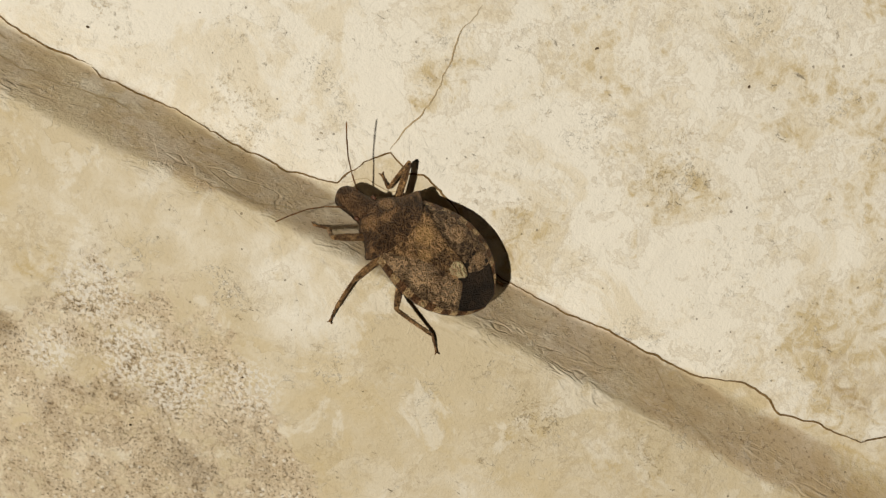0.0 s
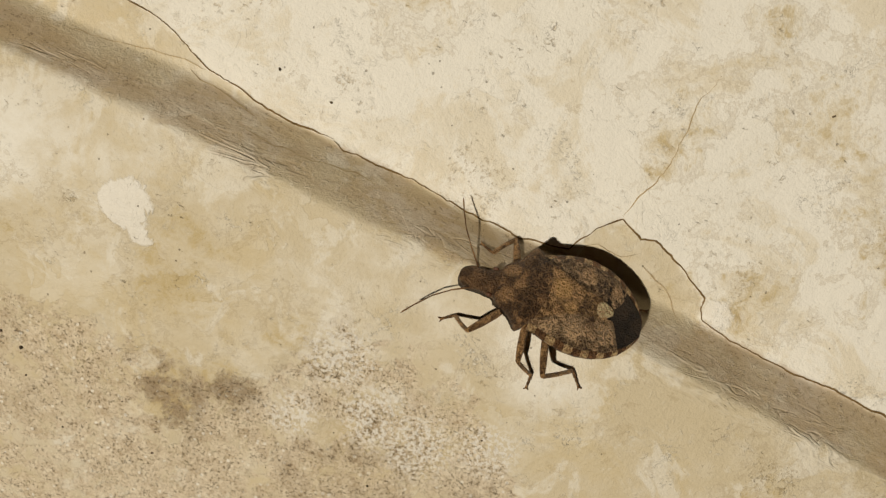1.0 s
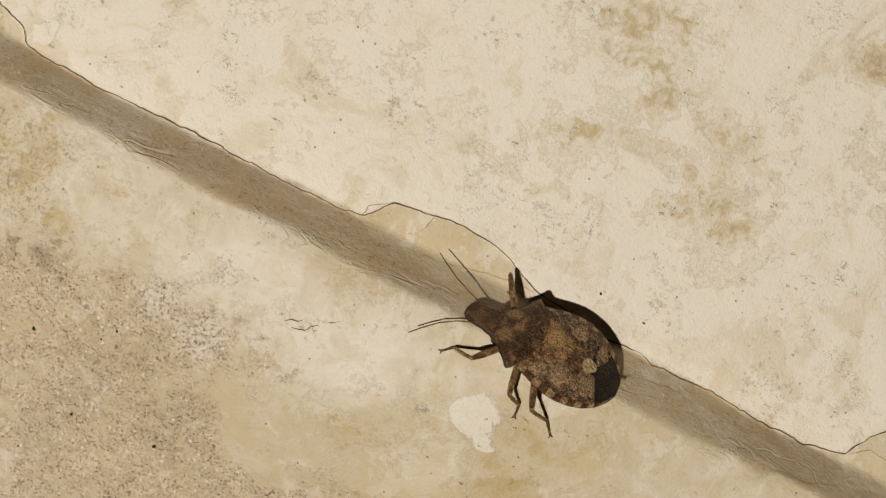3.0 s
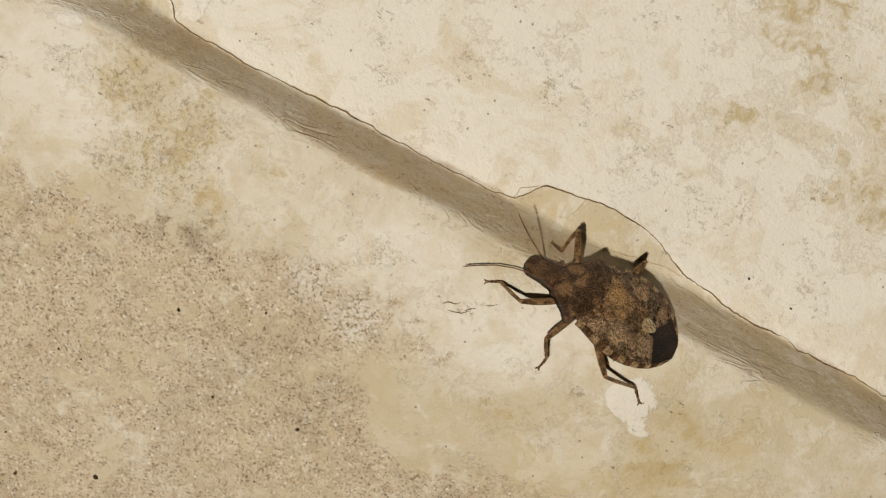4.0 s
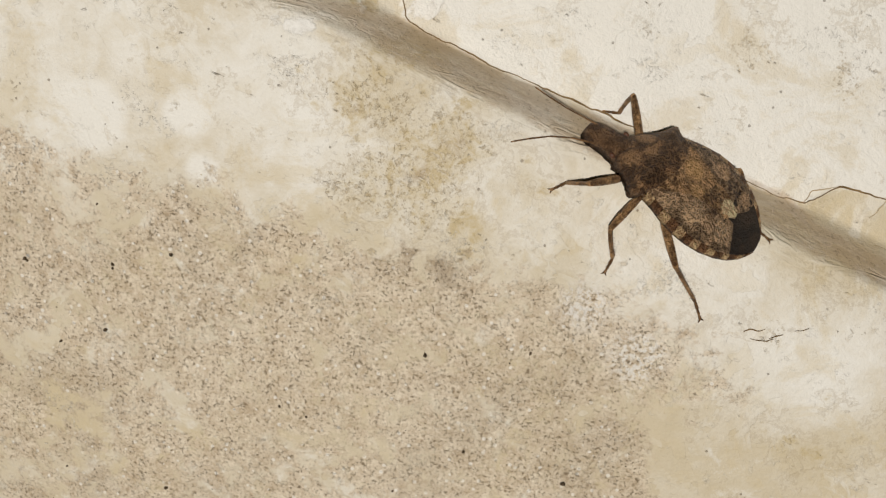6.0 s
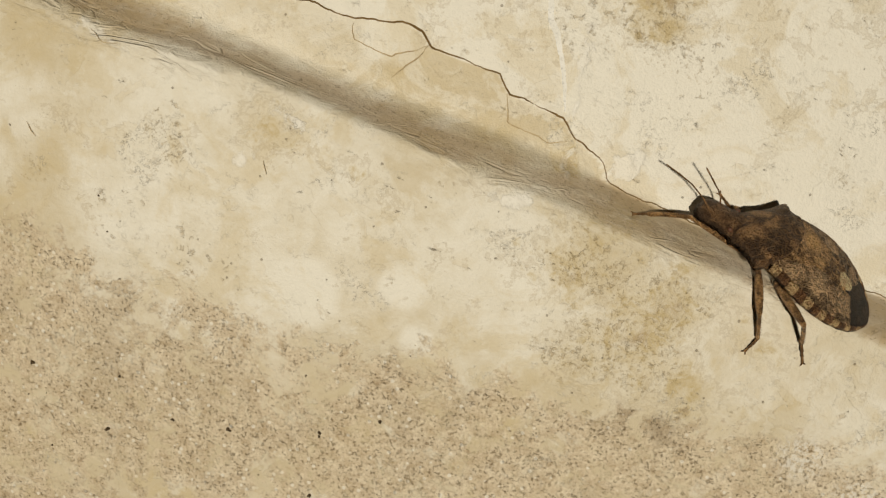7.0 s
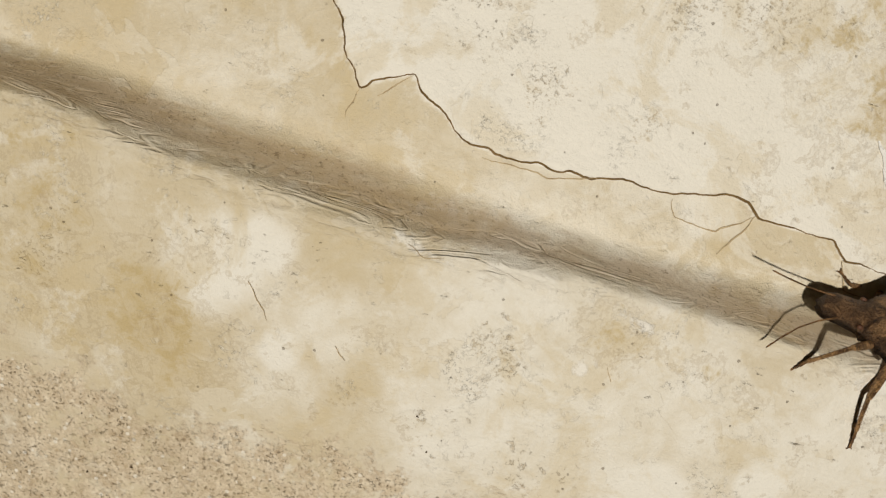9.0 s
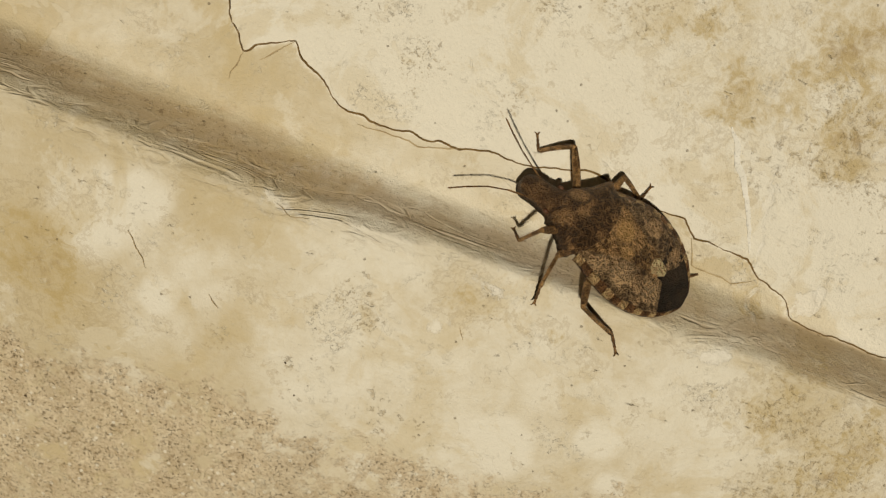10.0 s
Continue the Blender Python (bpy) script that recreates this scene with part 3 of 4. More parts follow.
def build_slab():
    xs, ys = axis(-122, 118, 0.42), axis(-64, 44, 0.42, -4.6, 10.0, 0.2)
    gx, gy = np.meshgrid(xs, ys)
    z, fields = slab_fields(gx, gy)
    nx, ny = len(xs), len(ys)
    co = np.stack([gx, gy, z], -1).reshape(-1, 3) * MM
    i = np.arange(nx * ny).reshape(ny, nx)
    quads = np.stack([i[:-1, :-1], i[:-1, 1:], i[1:, 1:], i[1:, :-1]], -1).reshape(-1, 4)
    me = bpy.data.meshes.new("floor")
    me.from_pydata(co.tolist(), [], quads.tolist())
    me.polygons.foreach_set("use_smooth", [True] * len(me.polygons))
    for key, value in fields.items():
        me.attributes.new(key, "FLOAT", "POINT").data.foreach_set("value", value.reshape(-1).astype(np.float32))
    me.materials.append(SLAB)
    return tagged(new("floor", me), "old cream limewashed plaster floor with bare concrete and a grimy step, its shade painted in", "floor", kind="structure")


def crooked(points, seed, step=0.2, sway=0.26):
    """A finer, crooked line through the given turning points."""
    pts = np.array(points, float)
    d = np.r_[0, np.cumsum(np.hypot(*np.diff(pts, axis=0).T))]
    s = np.arange(0, d[-1], step)
    x, y = np.interp(s, d, pts[:, 0]), np.interp(s, d, pts[:, 1])
    return x + sway * 2 * (rough_noise(s, s * 0, 1.3, seed, 4) - 0.5), y + sway * 2 * (rough_noise(s, s * 0 + 5, 1.3, seed + 9, 4) - 0.5), s


def build_crack(name, points, width, material, seed, label, fade=0.3):
    """A crack as a crooked dark furrow bed of changing width, laid into the top of the plaster."""
    x, y, s = crooked(points, seed)
    tx, ty = np.gradient(x), np.gradient(y)
    n = np.hypot(tx, ty) + 1e-9
    w = width * (0.1 + 1.5 * rough_noise(s, s * 0, 2.5, seed + 3, 4)) * np.minimum(1, np.minimum(s, s[-1] - s) / 2 + fade)
    rows = []
    for k in (-1, 0, 1):
        px, py = x - k * w * ty / n / 2, y + k * w * tx / n / 2
        rows.append(np.stack([px, py, slab_fields(px, py)[0] + (0.09 if k else 0.07)], -1) * MM)
    c = len(x)
    verts = np.concatenate(rows).tolist()
    faces = [(r * c + j, r * c + j + 1, (r + 1) * c + j + 1, (r + 1) * c + j) for r in (0, 1) for j in range(c - 1)]
    return tagged(mesh_object(name, verts, faces, material), label, "crack", kind="structure")


floor = build_slab()
build_crack("crack_1", CRACK_FAR + CRACK_MID[:1], 0.135, CRACK, 101, "dark crooked crack in the plaster above the step")
build_crack("crack_2", CRACK_MID + CRACK_NEAR[:1], 0.125, CRACK, 102, "dark thin crack along the edge of the plaster coat")
build_crack("crack_3", CRACK_NEAR, 0.15, CRACK, 103, "dark crack with notches along the plaster edge")
HAIRLINES = [
    [(58.6, 7.2), (58.9, 9.4), (59.5, 10.9), (60, 13.9), (59.6, 18), (60.4, 21)],
    [(5.6, 5.3), (3.6, 4.2), (3.6, 3.0)], [(9.8, 6.1), (9.0, 4.0)], [(9, 2.0), (12, 2.4), (16.3, 3.1), (19.5, 3.6), (21.3, 3.8)],
    [(-48.4, 8.5), (-51, 6.6), (-54.4, 6.9), (-54.8, 8.4)], [(-48.4, 8.5), (-50.5, 5.0)], [(-41.4, 7.1), (-40.6, 5.0), (-37, 4.6), (-35.4, 5.4)],
    [(-78.8, 9.8), (-79.4, 7.4)], [(-75.3, 11.7), (-77.4, 9.4)], [(-82, 16.5), (-86, 19.5)], [(-60, 8.2), (-64, 7.2), (-69, 7.4)],
    [(55.6, 2.8), (57.5, 4.2), (60, 4.0), (61.5, 5.2)], [(62, 4.2), (65, 3.0), (67, 1.2)], [(86.3, 1.2), (88.5, -1), (92, -2.6), (95, -4.2)],
    [(26.5, 0.7), (28.6, 0.6), (31.3, 0.6), (33.6, 0.7), (36, 1.2), (38.5, 0.9)], [(20, 3.0), (24, 2.4), (27, 2.0)], [(55, 0.0), (50, -1.0), (45, -1.2)],
]
SCRATCHES = [[(1.9, -8.5), (2.6, -7.9), (3.3, -7.4)], [(3.7, -8.2), (4.3, -7.7), (4.9, -7.2)], [(5.4, -6.9), (6.2, -6.3)], [(2.6, -8.6), (3.8, -8.5), (4.4, -8.0)],
             [(-72.5, 0.0), (-71.3, -0.6), (-70, -0.4)], [(-57, -4.6), (-56.3, -5.8)], [(-82.5, -5.5), (-81, -7.2), (-80.6, -8)], [(-75.6, -8.4), (-74.4, -9.4)]]
for k, line_points in enumerate(SCRATCHES):
    build_crack("scratch", line_points, 0.16 if k < 4 else 0.10, CRACK if k < 4 else HAIRLINE, 220 + 3 * k, "short fine scratch in the cream plaster")
build_crack("lime_run", [(-41.6, 16), (-40.9, 14.9), (-39.6, 12.9), (-38.1, 10.7), (-36.4, 7.3)], 0.42, LIME, 301, "white run of lime down the plaster")
for k, line in enumerate(HAIRLINES):
    build_crack("hairline_crack", line, 0.10, HAIRLINE, 120 + 3 * k, "fine brown hairline crack in cream plaster")


# ---- unseen walls and ceiling, added round the slab to limit bounced light ----
def box(name, lo, hi, material, label, category):
    bm = bmesh.new()
    bmesh.ops.create_cube(bm, size=1)
    for v in bm.verts:
        v.co = Vector([lo[k] + (v.co[k] + 0.5) * (hi[k] - lo[k]) for k in range(3)])
    return tagged(part(name, bm, material, None, label, False), label, category, kind="structure")


box("unseen_wall_north", (-1.6, 1.5, -0.05), (1.6, 1.6, 2.4), UNSEEN_WALL, "unseen plain dull wall, added to close in the slab", "wall")
box("unseen_wall_south", (-1.6, -1.6, -0.05), (1.6, -1.5, 2.4), UNSEEN_WALL, "unseen plain dull wall, added to close in the slab", "wall")
box("unseen_wall_east", (1.5, -1.5, -0.05), (1.6, 1.5, 2.4), UNSEEN_WALL, "unseen plain dull wall, added to close in the slab", "wall")
box("unseen_wall_west", (-1.6, -1.5, -0.05), (-1.5, 1.5, 2.4), UNSEEN_WALL, "unseen plain dull wall, added to close in the slab", "wall")
box("ceiling", (-1.6, -1.6, 2.4), (1.6, 1.6, 2.5), UNSEEN_WALL, "unseen plain dull ceiling, added to close in the slab", "ceiling")


# ---- grains on the slab ----
def lump(bm, x, y, r, rng, squash=0.6):
    m = Matrix.LocRotScale(Vector((x, y, float(slab_fields(np.array([x]), np.array([y]))[0][0]) + r * squash * 0.3)) * MM,
                           Euler((rng.random() * 6, rng.random() * 6, rng.random() * 6)), Vector((1, 0.75, squash)) * r * MM)
    made = bmesh.ops.create_icosphere(bm, subdivisions=1, radius=1, matrix=m)
    for v in made["verts"]:
        v.co += Vector((rng.uniform(-1, 1), rng.uniform(-1, 1), rng.uniform(-1, 1))) * r * 0.22 * MM


def build_grit():
    rng = random.Random(5)
    bm = bmesh.new()
    for x, y, r in [(-4.8, -25.9, 0.34), (-19.6, -20.3, 0.26), (-41.6, -21.1, 0.22), (-45.9, -23.9, 0.22), (-44.9, -29.6, 0.24), (-48.3, -32.3, 0.18),
                    (-28.9, -29.6, 0.16), (27.0, 6.3, 0.2), (-20.9, -40.6, 0.34), (-28.7, -44.6, 0.28), (82.5, 24.5, 0.2), (-35.5, -41.4, 0.24), (-53.6, -36.5, 0.26),
                    (-26.5, -29.5, 0.16), (-13.4, -26.7, 0.2), (-31.1, -40.8, 0.16), (-53.0, -26.7, 0.18), (-78.4, -36, 0.26), (-63.1, -30.8, 0.3), (-70.9, -27.6, 0.26),
                    (-76.9, -30.4, 0.2), (-57.9, -27.7, 0.22), (-53.2, -26.6, 0.2), (-63.3, -25.8, 0.2), (-45.8, -24.2, 0.18), (-12.1, -16.7, 0.18), (13.6, -24.7, 0.18),
                    (15.7, -25.4, 0.24), (70.1, 21.9, 0.18), (32.0, 5.6, 0.16), (-68.6, -11.8, 0.13), (-67.2, -14.3, 0.12)]:
        lump(bm, x, y, r, rng)
    for _ in range(260):
        x, y = rng.uniform(-115, 70), rng.uniform(-55, -10)
        if np.interp(x, *np.array(BARE_EDGE).T) - y > 0.5:
            lump(bm, x, y, rng.choice((0.05, 0.06, 0.07, 0.09, 0.13)), rng)
    for _ in range(8):
        lump(bm, rng.uniform(-115, 112), rng.uniform(-8, 38), rng.choice((0.03, 0.04, 0.05, 0.07)), rng)
    tagged(part("grit", bm, GRIT, None, "", False), "dark grains of grit and fly specks on the plaster", "grit", kind="stuff")
    bm = bmesh.new()
    for _ in range(380):
        x, y = rng.uniform(-115, 70), rng.uniform(-55, -9)
        if np.interp(x, *np.array(BARE_EDGE).T) - y > -1.0:
            lump(bm, x, y, rng.choice((0.04, 0.06, 0.08, 0.11)), rng)
    tagged(part("lime_crumbs", bm, FLAKE, None, "", False), "pale crumbs of lime on bare concrete", "crumbs", kind="stuff")


build_grit()

# ---- the shield bug (body space: x ahead, y to its left, z up; millimetres) ----
BUG = 0.965


def line(x, *knots):
    return np.interp(x, [k[0] for k in knots], [k[1] for k in knots])


def half_width(x):
    w = line(x, (-8.3, 0.5), (-8.0, 1.15), (-7.5, 1.95), (-6.7, 2.8), (-5.7, 3.45), (-4.5, 3.95), (-3.2, 4.2), (-2.0, 4.2), (-0.8, 3.95), (0.6, 3.5), (1.3, 3.32), (1.65, 3.4), (1.95, 3.66),
             (2.12, 3.62), (2.45, 3.12), (2.9, 2.52), (3.5, 2.02), (4.05, 1.66), (4.2, 1.3), (4.45, 1.14), (4.95, 1.08), (5.2, 0.99), (6.0, 0.97), (6.7, 0.93), (7.1, 0.78), (7.35, 0.50), (7.45, 0.25))
    # small teeth along the front margin of the shield
    return w + np.where((x > 2.2) & (x < 4.05), 0.07 * np.abs(np.mod(x * 3.6, 1.0) * 2 - 1), 0.0)


def crest(x):
    return line(x, (-8.3, 2.45), (-6.7, 2.95), (-5.3, 3.4), (-3.66, 3.9), (-1, 4.35), (0.8, 4.35), (2.0, 4.1), (3.2, 3.3), (4.1, 2.55), (5, 2.2), (6.4, 1.85), (7.42, 1.45))


def brim(x):
    return line(x, (-8.3, 2.38), (-7.2, 2.65), (-5, 2.95), (-2.5, 3.1), (0.2, 3.1), (1.2, 3.0), (2.05, 3.05), (3.2, 2.35), (4.1, 1.85), (5, 1.65), (7.42, 1.25))


def back(x, y):
    """Height of the bug's back."""
    f = np.clip(np.abs(y) / np.maximum(half_width(x), 0.05), 0, 1)
    return crest(x) - (crest(x) - brim(x)) * f**2.6


def plate(name, parent, material, x0, x1, low, high, lift, thick, label="", nx=26, ny=18, relief=0.05, seed=1, shape=None):
    """A closed, gently curved shell over the back between two edges low(x) and high(x)."""
    u, v = np.meshgrid(np.linspace(0, 1, nx), np.linspace(0, 1, ny))
    x = x0 + (x1 - x0) * u
    if shape:
        x = x + shape(u, v)
    y = low(x) + (high(x) - low(x)) * v
    edge = np.minimum(np.minimum(u, 1 - u) * nx / 2, np.minimum(v, 1 - v) * ny / 2)
    z = back(x, y) + lift * np.minimum(edge + 0.25, 1) + relief * 2 * (rough_noise(x + 40, y + 40, 0.62, seed, 3) - 0.5)
    top = np.stack([x, y, z], -1).reshape(-1, 3)
    low_z = np.stack([x, y, z - thick], -1).reshape(-1, 3)
    verts = (np.concatenate([top, low_z]) * BUG * MM).tolist()
    i = np.arange(nx * ny).reshape(ny, nx)
    faces = []
    for a in range(ny - 1):
        for b in range(nx - 1):
            q = (i[a, b], i[a, b + 1], i[a + 1, b + 1], i[a + 1, b])
            faces += [tuple(map(int, q)), tuple(int(k) + nx * ny for k in reversed(q))]
    ring = [*i[0, :], *i[1:, -1], *i[-1, -2::-1], *i[-2:0, 0][::1]]
    for a, b in zip(ring, ring[1:] + ring[:1]):
        faces.append((int(b), int(a), int(a) + nx * ny, int(b) + nx * ny))
    return mesh_object(name, verts, faces, material, parent, label)


def tube(bm, points, radii, sides=8, flat=1.0):
    """A tapered tube along points (millimetres), with closed ends."""
    rings, pts = [], [Vector(p) for p in points]
    for k, p in enumerate(pts):
        d = (pts[min(k + 1, len(pts) - 1)] - pts[max(k - 1, 0)]).normalized()
        a = d.cross(Vector((0, 1, 0.01))).normalized()
        b = d.cross(a)
        rings.append([bm.verts.new((p + (a * math.cos(t) + b * math.sin(t) * flat) * radii[k]) * MM) for t in [2 * math.pi * j / sides for j in range(sides)]])
    for r, s in zip(rings, rings[1:]):
        for j in range(sides):
            bm.faces.new((r[j], r[(j + 1) % sides], s[(j + 1) % sides], s[j]))
    bm.faces.new(rings[0][::-1]), bm.faces.new(rings[-1])


def ball(bm, centre, radii, u=12, v=8):
    m = Matrix.LocRotScale(Vector(centre) * MM, None, Vector(radii) * MM)
    bmesh.ops.create_uvsphere(bm, u_segments=u, v_segments=v, radius=1, matrix=m)


bug = tagged(new("shield_bug"), "mottled brown shield bug walking along the plaster step", "insect")

# belly: a rounded keel under the back
bm = bmesh.new()
rings = []
for x in np.linspace(-8.0, 4.6, 24):
    w, b, depth = float(half_width(x)) * 0.84, float(brim(x)) - 0.55, 1.1 * math.sqrt(max(0.05, 1 - ((x + 1.6) / 7.3) ** 2))
    rings.append([bm.verts.new(Vector((x, w * math.cos(t), b + 0.12 - depth * abs(math.sin(t)) ** 0.8 if math.sin(t) < 0 else b + 0.3 * math.sin(t))) * BUG * MM)
                  for t in [2 * math.pi * j / 24 for j in range(24)]])
for r, s in zip(rings, rings[1:]):
    for j in range(24):
        bm.faces.new((r[j], r[(j + 1) % 24], s[(j + 1) % 24], s[j]))
bm.faces.new(rings[0][::-1]), bm.faces.new(rings[-1])
part("abdomen", bm, BELLY, bug, "tan brown underside")

plate("head", bug, HEAD, 4.0, 7.45, lambda x: -half_width(x), half_width, 0.05, 1.0, "narrow dark brown head", 44, 24, 0.09, 3)
plate("pronotum", bug, PRONOTUM, 0.35, 4.15, lambda x: -half_width(x) * 0.995, lambda x: half_width(x) * 0.995, 0.26, 0.9, "broad mottled brown shield behind the head", 72, 60, 0.13, 5,
      lambda u, v: 1.25 * (1 - u) ** 1.5 * (2 * v - 1) ** 2 + 0.3 * u**3 * (2 * v - 1) ** 2)


def scutellum_edge(x):
    return line(x, (-5.25, 0.30), (-4.7, 0.72), (-3.8, 0.95), (-2.6, 1.15), (-1.4, 1.5), (-0.3, 2.05), (0.9, 2.7))


plate("scutellum", bug, SCUTELLUM, -4.9, 0.9, lambda x: -scutellum_edge(x), scutellum_edge, 0.20, 0.6, "golden brown triangular plate between the wings", 60, 36, 0.15, 7)
plate("scutellum_tip", bug, TIP, -5.35, -3.7, lambda x: -line(x, (-5.35, 0.25), (-4.9, 0.62), (-4.2, 0.82), (-3.7, 0.30)), lambda x: line(x, (-5.35, 0.05), (-4.9, 0.42), (-4.2, 0.72), (-3.7, 0.45)),
      0.30, 0.5, "pale tan tip of the triangular plate", 18, 14, 0.07, 8)


def wing_outer(x):
    return half_width(x) * 0.885


def wing_inner(x):
    return line(x, (-6.5, 2.5), (-6.25, 1.95), (-5.9, 1.2), (-5.35, 0.45), (-4.7, 0.62), (-3.8, 0.85), (-2.6, 1.05), (-1.4, 1.4), (-0.3, 1.95), (1.2, 2.7))


plate("corium", bug, CORIUM, -6.5, 1.35, wing_inner, wing_outer, 0.08, 0.35, "leathery grey-brown mottled fore wing", 64, 32, 0.18, 11)
plate("corium", bug, CORIUM, -6.5, 1.35, lambda x: -wing_outer(x), lambda x: -wing_inner(x), 0.06, 0.35, "leathery grey-brown mottled fore wing", 64, 32, 0.18, 13)
plate("membrane", bug, MEMBRANE, -8.2, -4.6, lambda x: -half_width(x) * 0.80, lambda x: half_width(x) * 0.80, 0.0, 0.2, "dark brown smooth wing membrane", 22, 20, 0.03, 17)

# banded rim of the abdomen, piece by piece, both sides
RIM = [-8.2, -7.65, -7.2, -6.6, -6.1, -5.45, -4.85, -4.15, -3.5, -2.75, -2.0, -1.2, -0.4, 0.5, 1.2]
for side in (1, -1):
    for k, (a, b) in enumerate(zip(RIM, RIM[1:])):
        def outer(x):
            return side * half_width(x)

        def inner(x):
            return side * half_width(x) * (0.83 + 0.03 * np.minimum((x + 8.3) / 3, 1))
        lo, hi = (inner, outer) if side > 0 else (outer, inner)
        plate("rim_segment", bug, RIM_PALE if k % 2 else RIM_DARK, a, b, lo, hi, 0.06, 0.35, "", 6, 7, 0.03, 30 + k)

for side in (1, -1):
    bm = bmesh.new()
    ball(bm, (4.7 * BUG, side * 1.17 * BUG, 1.78 * BUG), (0.25, 0.18, 0.20))
    part("eye", bm, EYE, bug, "small round dark eye")


# legs: hip place, then the lengths of thigh, shin and foot
LEG_SHAPE = {"front": (2.7, 1.25, 0.9, 4.5, 3.3, 1.4), "middle": (0.9, 1.55, 0.8, 3.7, 2.8, 1.45), "hind": (-0.9, 1.6, 0.8, 4.6, 4.4, 1.75)}


def build_leg(kind, side):
    hx, hy, hz, thigh, shin, toe = LEG_SHAPE[kind]
    bm = bmesh.new()
    tube(bm, [(-0.25, 0, 0), (0.15, 0, 0.02), (thigh * 0.35, 0, 0.10), (thigh * 0.7, 0, 0.09), (thigh * 0.9, 0, 0.04), (thigh, 0, 0), (thigh + 0.14, 0, -0.03)],
         [0.15, 0.22, 0.32, 0.31, 0.25, 0.20, 0.11], 10)
    femur = part("thigh", bm, LEG, bug, kind + " leg thigh, brown mottled")
    bm = bmesh.new()
    tube(bm, [(-0.06, 0, 0), (0.12, 0, 0.02), (shin * 0.35, 0, 0.07), (shin * 0.7, 0, 0.05), (shin * 0.93, 0, 0), (shin, 0, 0)], [0.12, 0.19, 0.19, 0.17, 0.20, 0.13], 8, 0.8)
    for k in range(7):
        for turn in (-0.5, 1.1, 2.7):
            at = shin * (0.25 + 0.1 * k)
            tube(bm, [(at, 0.15 * math.cos(turn), 0.15 * math.sin(turn)), (at + 0.13, 0.30 * math.cos(turn), 0.30 * math.sin(turn))], [0.018, 0.006], 4)
    tibia = part("shin", bm, LEG, femur, "slender brown shin")
    bm = bmesh.new()
    tube(bm, [(-0.04, 0, 0), (toe * 0.36, 0, 0.03), (toe * 0.38, 0, 0.03), (toe * 0.62, 0, 0.03), (toe * 0.64, 0, 0.03), (toe * 0.94, 0, 0)],
         [0.10, 0.14, 0.08, 0.12, 0.075, 0.13], 7)
    for s in (1, -1):
        tube(bm, [(toe * 0.9, 0, 0), (toe * 1.0, s * 0.15, 0.05), (toe * 1.08, s * 0.22, -0.06)], [0.06, 0.05, 0.015], 5)
    foot = part("foot", bm, FEELER, tibia, "jointed dark foot with claws")
    return femur, tibia, foot


def build_feeler(side):
    bm = bmesh.new()
    bow = -0.4 * side
    tube(bm, [(0, 0, 0), (0.8, bow * 0.3, 0.10), (2.0, bow * 0.8, 0.26), (2.05, bow * 0.8, 0.26), (3.6, bow, 0.28), (3.65, bow, 0.26), (5.1, bow * 0.6, 0.14), (5.15, bow * 0.6, 0.13),
              (6.3, bow * 0.1, 0.02), (6.5, 0, 0)],
         [0.10, 0.07, 0.062, 0.048, 0.062, 0.048, 0.07, 0.052, 0.062, 0.025], 7)
    return part("antenna", bm, FEELER, bug, "thin brown jointed antenna")


LEGS = {(kind, side): build_leg(kind, side) for kind in LEG_SHAPE for side in (1, -1)}
FEELERS = {side: build_feeler(side) for side in (1, -1)}

# ---- what moves ----
TIMES = (0.0, 0.5, 1.0, 1.5, 2.0, 2.5, 3.0, 4.3, 4.5, 5.0, 5.5, 5.7, 6.8, 7.0, 7.5, 8.0, 8.5, 9.0, 9.5, 10.0)
# body: x, y, z in millimetres; heading, pitch and roll in degrees
BODY = [
    (63.23, 0.66, -1.07, 168.0, 1.2, 26.0),
    (59.60, -0.91, 0.36, 181.0, -1.7, 28.2),
    (54.89, -2.16, 1.14, 185.4, -3.7, 30.1),
    (48.17, -0.91, 0.84, 175.2, -2.6, 30.6),
    (40.06, -1.34, 1.26, 174.7, -2.9, 30.4),
    (29.12, -1.44, 1.90, 177.7, -2.2, 31.7),
    (23.04, -1.15, 2.11, 175.5, -1.4, 28.7),
    (11.36, -3.20, 2.95, 172.9, -0.5, 25.1),
    (9.60, -3.14, 2.91, 173.8, -1.0, 24.6),
    (0.41, -2.51, 3.04, 170.1, -0.8, 23.8),
    (-4.58, -2.23, 3.03, 169.2, -1.7, 25.3),
    (-6.20, -1.81, 3.04, 167.9, 1.2, 24.5),
    (-16.19, 0.34, 2.12, 164.1, 3.0, 37.7),
    (-18.24, 1.24, 2.30, 162.7, -0.1, 37.8),
    (-23.31, 1.73, 2.10, 164.4, 3.5, 28.4),
    (-26.51, -1.22, 3.02, 167.4, 3.1, 41.2),
    (-33.05, 3.29, 1.92, 164.8, 1.8, 29.4),
    (-36.78, 1.97, 1.79, 169.1, 0.2, 28.8),
    (-42.68, 3.28, 1.18, 169.9, 3.5, 28.7),
    (-49.47, 4.35, 1.03, 159.9, 0.2, 22.1),
]
